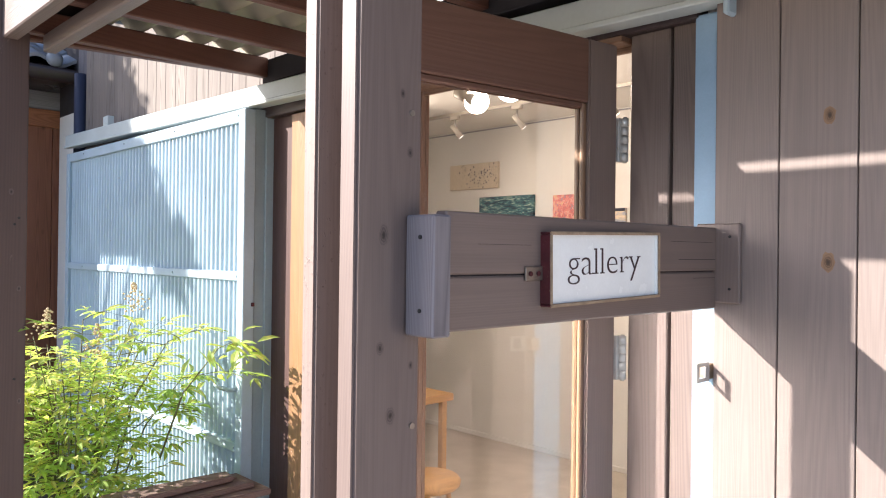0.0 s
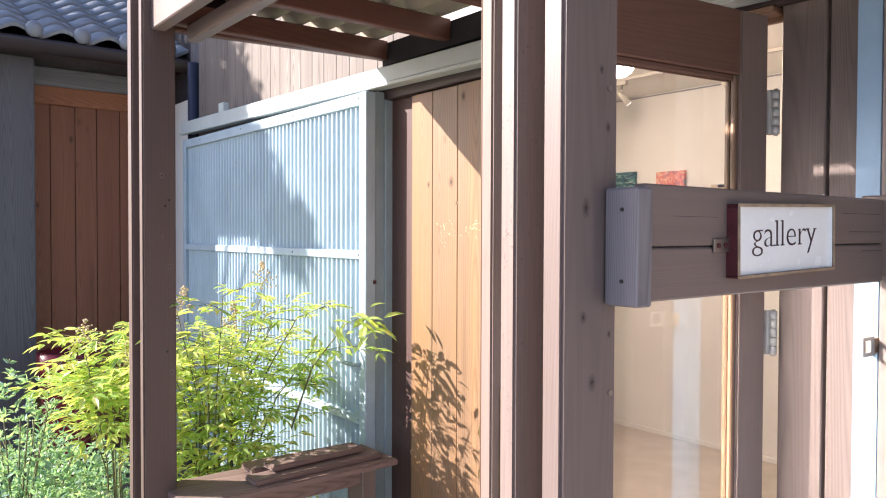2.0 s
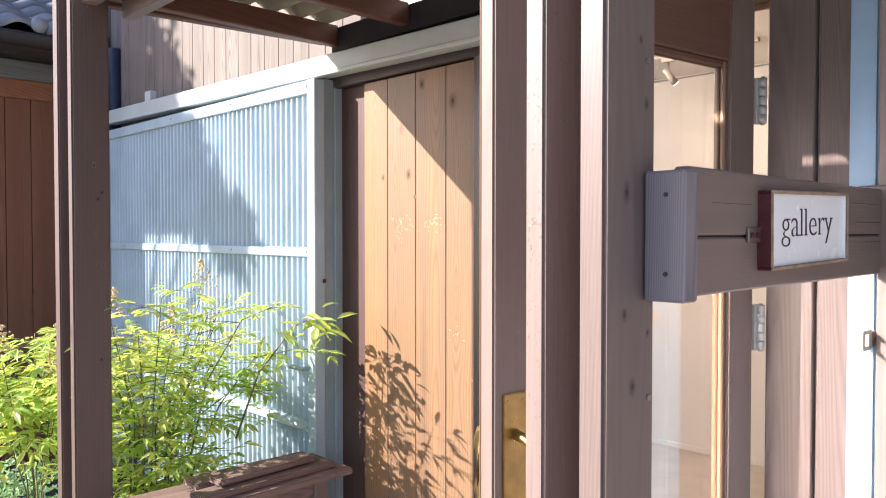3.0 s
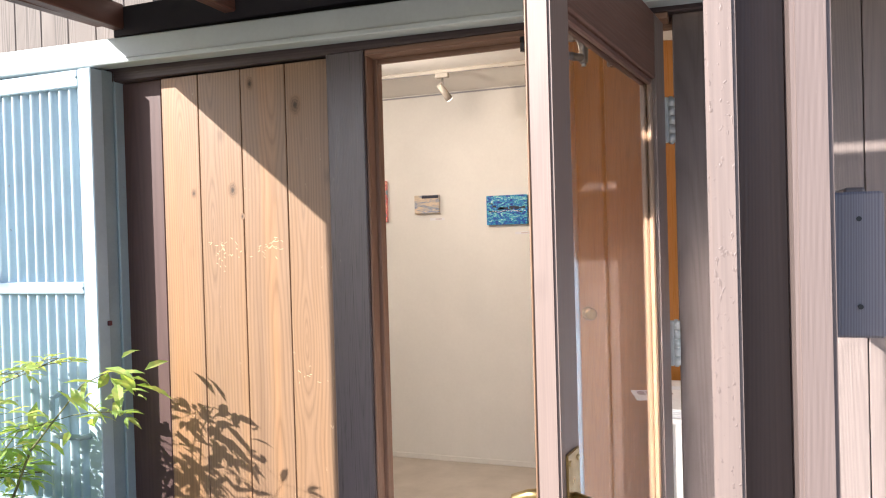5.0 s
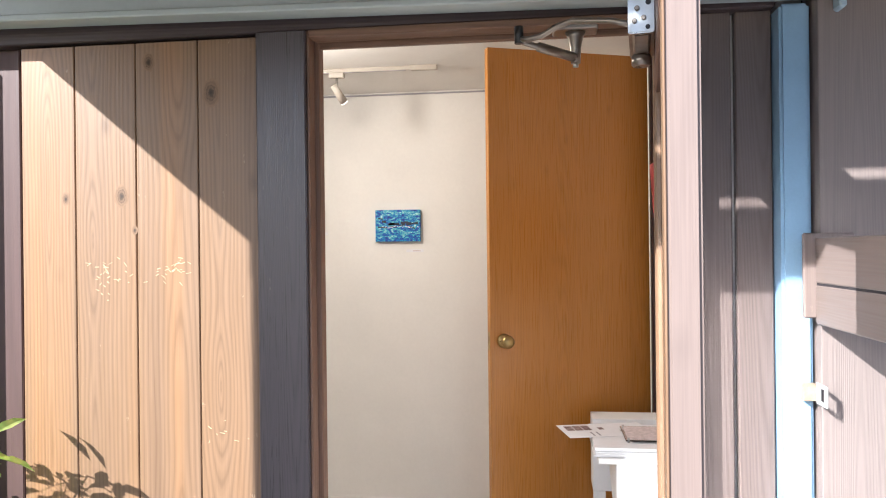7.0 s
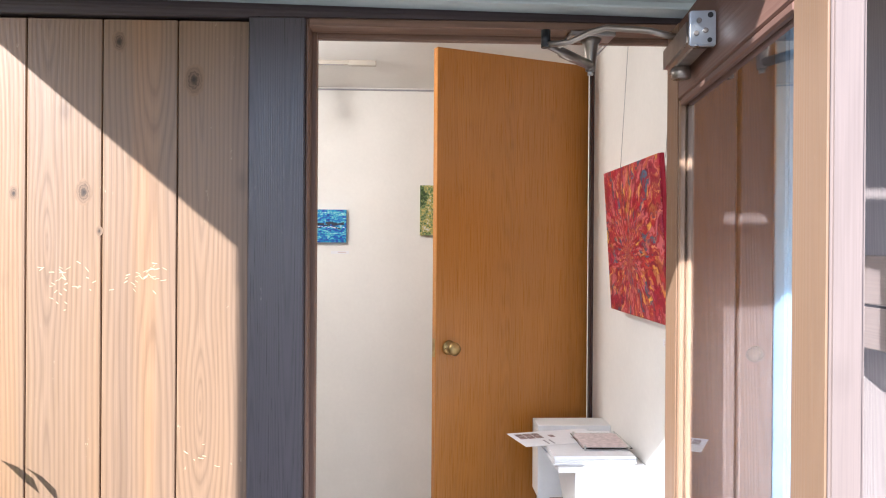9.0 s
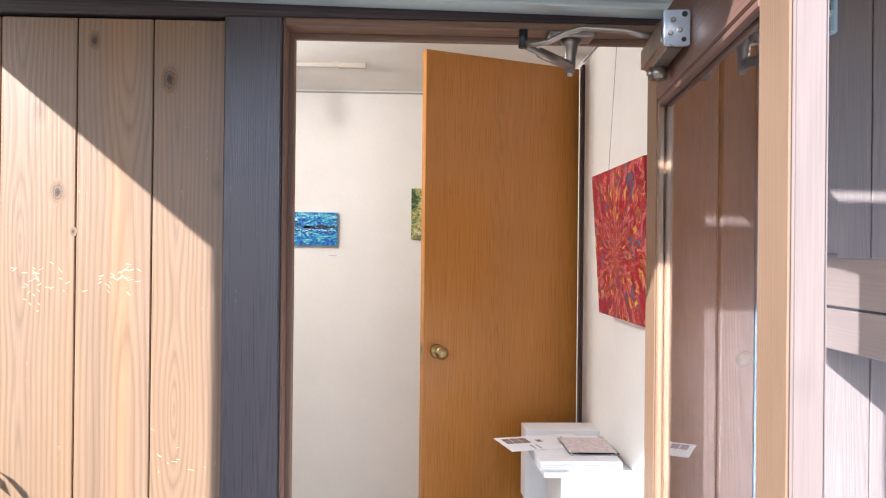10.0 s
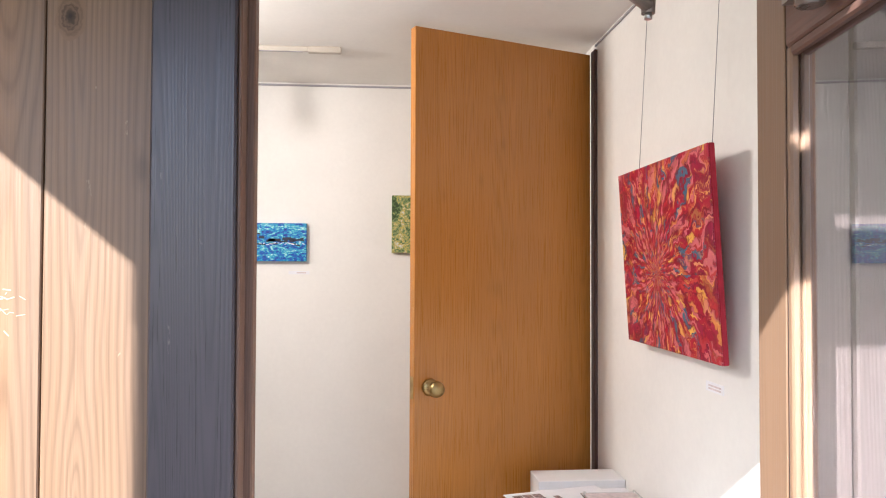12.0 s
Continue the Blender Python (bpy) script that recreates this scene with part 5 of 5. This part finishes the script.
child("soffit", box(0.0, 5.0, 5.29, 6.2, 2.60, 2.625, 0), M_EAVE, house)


def tile_mesh():
    bm_ = bmesh.new()
    rows_ = []
    for i in range(13):
        u = i / 12
        prof = 0.028 * math.sin(2 * math.pi * (u - 0.25)) if u < 0.72 else 0.028 * math.sin(2 * math.pi * (u - 0.25)) + 0.02 * math.sin(math.pi * (u - 0.72) / 0.28)
        rows_.append([bm_.verts.new((u * 0.275, v, prof + dz)) for v, dz in ((0.0, -0.022), (0.0, 0.0), (0.30, 0.0))])
    for a, b in zip(rows_, rows_[1:]):
        for q in range(2):
            bm_.faces.new((a[q], b[q], b[q + 1], a[q + 1])).smooth = q == 1
    return mesh_of("tile", bm_, M_TILE)


tile_me = tile_mesh()
slope = Matrix.Translation((0, 5.20, 2.70)) @ Matrix.Rotation(radians(24), 4, "X")
for r_ in range(14):
    for c_ in range(20):
        tl = new("tile", tile_me)
        tl.parent = house
        tl.matrix_local = Matrix.Translation(-house.location) @ slope @ Matrix.Translation((0.02 + c_ * 0.262, r_ * 0.22, 0.014 * (r_ % 1) + 0.012)) @ Matrix.Rotation(radians(-4), 4, "X")
for c_ in range(20):
    p = slope @ Vector((0.02 + c_ * 0.262 + 0.235, -0.012, 0.02))
    knob_ = bmesh.new()
    bmesh.ops.create_uvsphere(knob_, u_segments=14, v_segments=8, radius=0.05, matrix=Matrix.Translation(p) @ Matrix.Diagonal((1, 0.7, 1, 1)))
    for f in knob_.faces:
        f.smooth = True
    child("eave_tile_end", knob_, M_TILE, house)
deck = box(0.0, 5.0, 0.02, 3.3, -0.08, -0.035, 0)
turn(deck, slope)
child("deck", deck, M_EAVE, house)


# ---- unseen tree, added to cast shade on the shutter ----
def shade_tree(x, y, seed):
    rng_ = random.Random(seed)
    t = thing("unseen_shade_tree", (x, y, 0), "unseen leafy tree added to cast shade on the shutter", "tree")
    child("trunk", tube([(x, y, 0), (x + 0.08, y, 1.6), (x, y + 0.1, 3.2), (x + 0.1, y + 0.1, 4.6)], [0.10, 0.085, 0.06, 0.03], 10), M_STEM, t)
    lv = bmesh.new()
    for cx, cy, cz, rr in TREE_CLUMPS:
        child("limb", tube([(x, y, 2.6), ((x + cx) / 2, (y + cy) / 2, (2.8 + cz) / 2 + 0.2), (cx, cy, cz)], [0.035, 0.022, 0.008], 6), M_STEM, t)
        for k in range(int(1500 * rr)):
            d = Vector((rng_.gauss(0, 1), rng_.gauss(0, 1), rng_.gauss(0, 1))).normalized() * rr * rng_.uniform(0.2, 1.0) ** 0.5
            leaflet(lv, Vector((cx, cy, cz)) + d, Vector((rng_.gauss(0, 1), rng_.gauss(0, 1), rng_.gauss(-0.3, 0.7))), Vector((rng_.gauss(0, 1), rng_.gauss(0, 1), 1)), rng_.uniform(0.09, 0.16), 0.06)
    f = child("crown", lv, M_TREE, t)
    f["kind"] = "stuff"


# Clumps sit up-sun of the shutter, placed to give its shadow this outline.
TREE_CLUMPS = tuple((1.6 - q, yy + 0.865 * q, zz + 0.71 * q, rr) for yy, zz, rr, q in ((3.42, 1.50, 0.15, 3.0), (3.70, 1.68, 0.20, 3.1), (4.0, 1.85, 0.26, 3.2), (4.35, 2.15, 0.34, 3.3), (4.75, 2.55, 0.45, 3.4), (4.72, 1.95, 0.30, 3.2), (5.0, 1.6, 0.32, 3.5), (5.3, 3.1, 0.6, 3.6)))
shade_tree(-2.3, 7.9, 21)


# ---- knots and scuffs ----
def knot(parent, x, y, z, facing, r):
    """A slightly raised dark knot on an upright face."""
    k = bmesh.new()
    rg = random.Random(int(z * 1000))
    ring = [(r * rg.uniform(0.85, 1.1) * math.cos(a * math.pi / 8), 1.5 * r * rg.uniform(0.85, 1.1) * math.sin(a * math.pi / 8)) for a in range(16)]
    k.faces.new([k.verts.new((x + u, y - 0.0004, z + v) if facing == "y" else (x - 0.0004, y + u, z + v)) for u, v in ring])
    child("knot", k, M_KNOT if facing == "y" else M_KNOT_WARM, parent)


for x, z, r in ((0.733, 1.552, 0.011), (0.779, 1.670, 0.007), (0.730, 1.398, 0.008), (0.749, 1.303, 0.010), (0.785, 1.370, 0.005), (0.765, 1.75, 0.006)):
    knot(post_a, x, 0.866, z, "y", r)
for x, z, r in ((0.745, 1.40, 0.006), (0.72, 1.70, 0.007), (0.75, 1.05, 0.006)):
    knot(post_b, x, 2.673, z, "y", r)
for y, z, r in ((2.111, 1.934, 0.020), (2.262, 2.01, 0.014), (2.332, 1.704, 0.016), (2.300, 1.625, 0.007), (2.47, 1.70, 0.010)):
    knot(wall_front, 1.663, y, z, "x", r * 1.1)
for y, z, r in ((0.60, 1.80, 0.012), (0.60, 1.52, 0.013)):
    knot(wall_front, 1.607, y, z, "x", r)
sc = bmesh.new()
rg = random.Random(4)
for cy, cz, n_, sp in ((2.201, 1.530, 26, 0.018), (2.36, 1.535, 18, 0.026), (2.36, 1.49, 12, 0.024), (2.075, 1.17, 6, 0.02), (2.25, 1.52, 6, 0.03)):
    for k in range(n_):
        y, z, a = cy + rg.gauss(0, sp), cz + rg.gauss(0, sp * 0.8), rg.uniform(-0.9, 0.9)
        m = Matrix.Translation((1.6628, y, z)) @ Matrix.Rotation(a, 4, "X") @ Matrix.Diagonal((0.0006, rg.uniform(0.003, 0.012), rg.uniform(0.0006, 0.0015), 1))
        bmesh.ops.create_cube(sc, size=1.0, matrix=m)
child("scuff_mark", sc, M_SCUFF, wall_front, "pale scratches")["kind"] = "stuff"


# ---- cladding boards, joined to the front wall ----
def boards(parent, spans, x0, x1, z0, z1, mat, bevel=0.003):
    for y0, y1 in spans:
        c = box(x0, x1, y0 + 0.0012, y1 - 0.0012, z0, z1, bevel)
        child("board", c, mat, parent)


# dark felt behind the joints
child("felt", box(1.6966, 1.6996, 1.999, 2.598, 0.05, 2.06, 0), M_DARKGAP, wall_front)
child("felt", box(1.6966, 1.6996, -0.80, 0.83, 0.02, 3.6, 0), M_DARKGAP, wall_front)
boards(wall_front, ((1.999, 2.144), (2.144, 2.295), (2.295, 2.446), (2.446, 2.582)), 1.663, 1.6962, 0.05, 2.055, M_PLANK, 0.0016)
boards(wall_front, ((0.895, 0.970), (0.976, 1.084)), 1.676, 1.70, 0.05, 2.062, M_TRIM2)
edge, spans = 0.830, []
for w_ in (0.135, 0.146, 0.15, 0.155, 0.15, 0.15, 0.152, 0.15, 0.15, 0.155, 0.15):
    spans.append((edge - w_, edge))
    edge -= w_
boards(wall_front, spans, 1.607, 1.6962, 0.02, 3.6, M_WALLB, 0.0014)
edge, spans = 2.60, []
while edge < 4.9:
    spans.append((edge, edge + 0.115))
    edge += 0.115
boards(wall_front, spans, 1.664, 1.70, 2.10, 4.1, M_GREYWOOD, 0.002)
boards(wall_front, ((4.905, 5.0), (5.0, 5.1)), 1.68, 1.70, 0.02, 4.1, M_GREYPOST, 0.002)
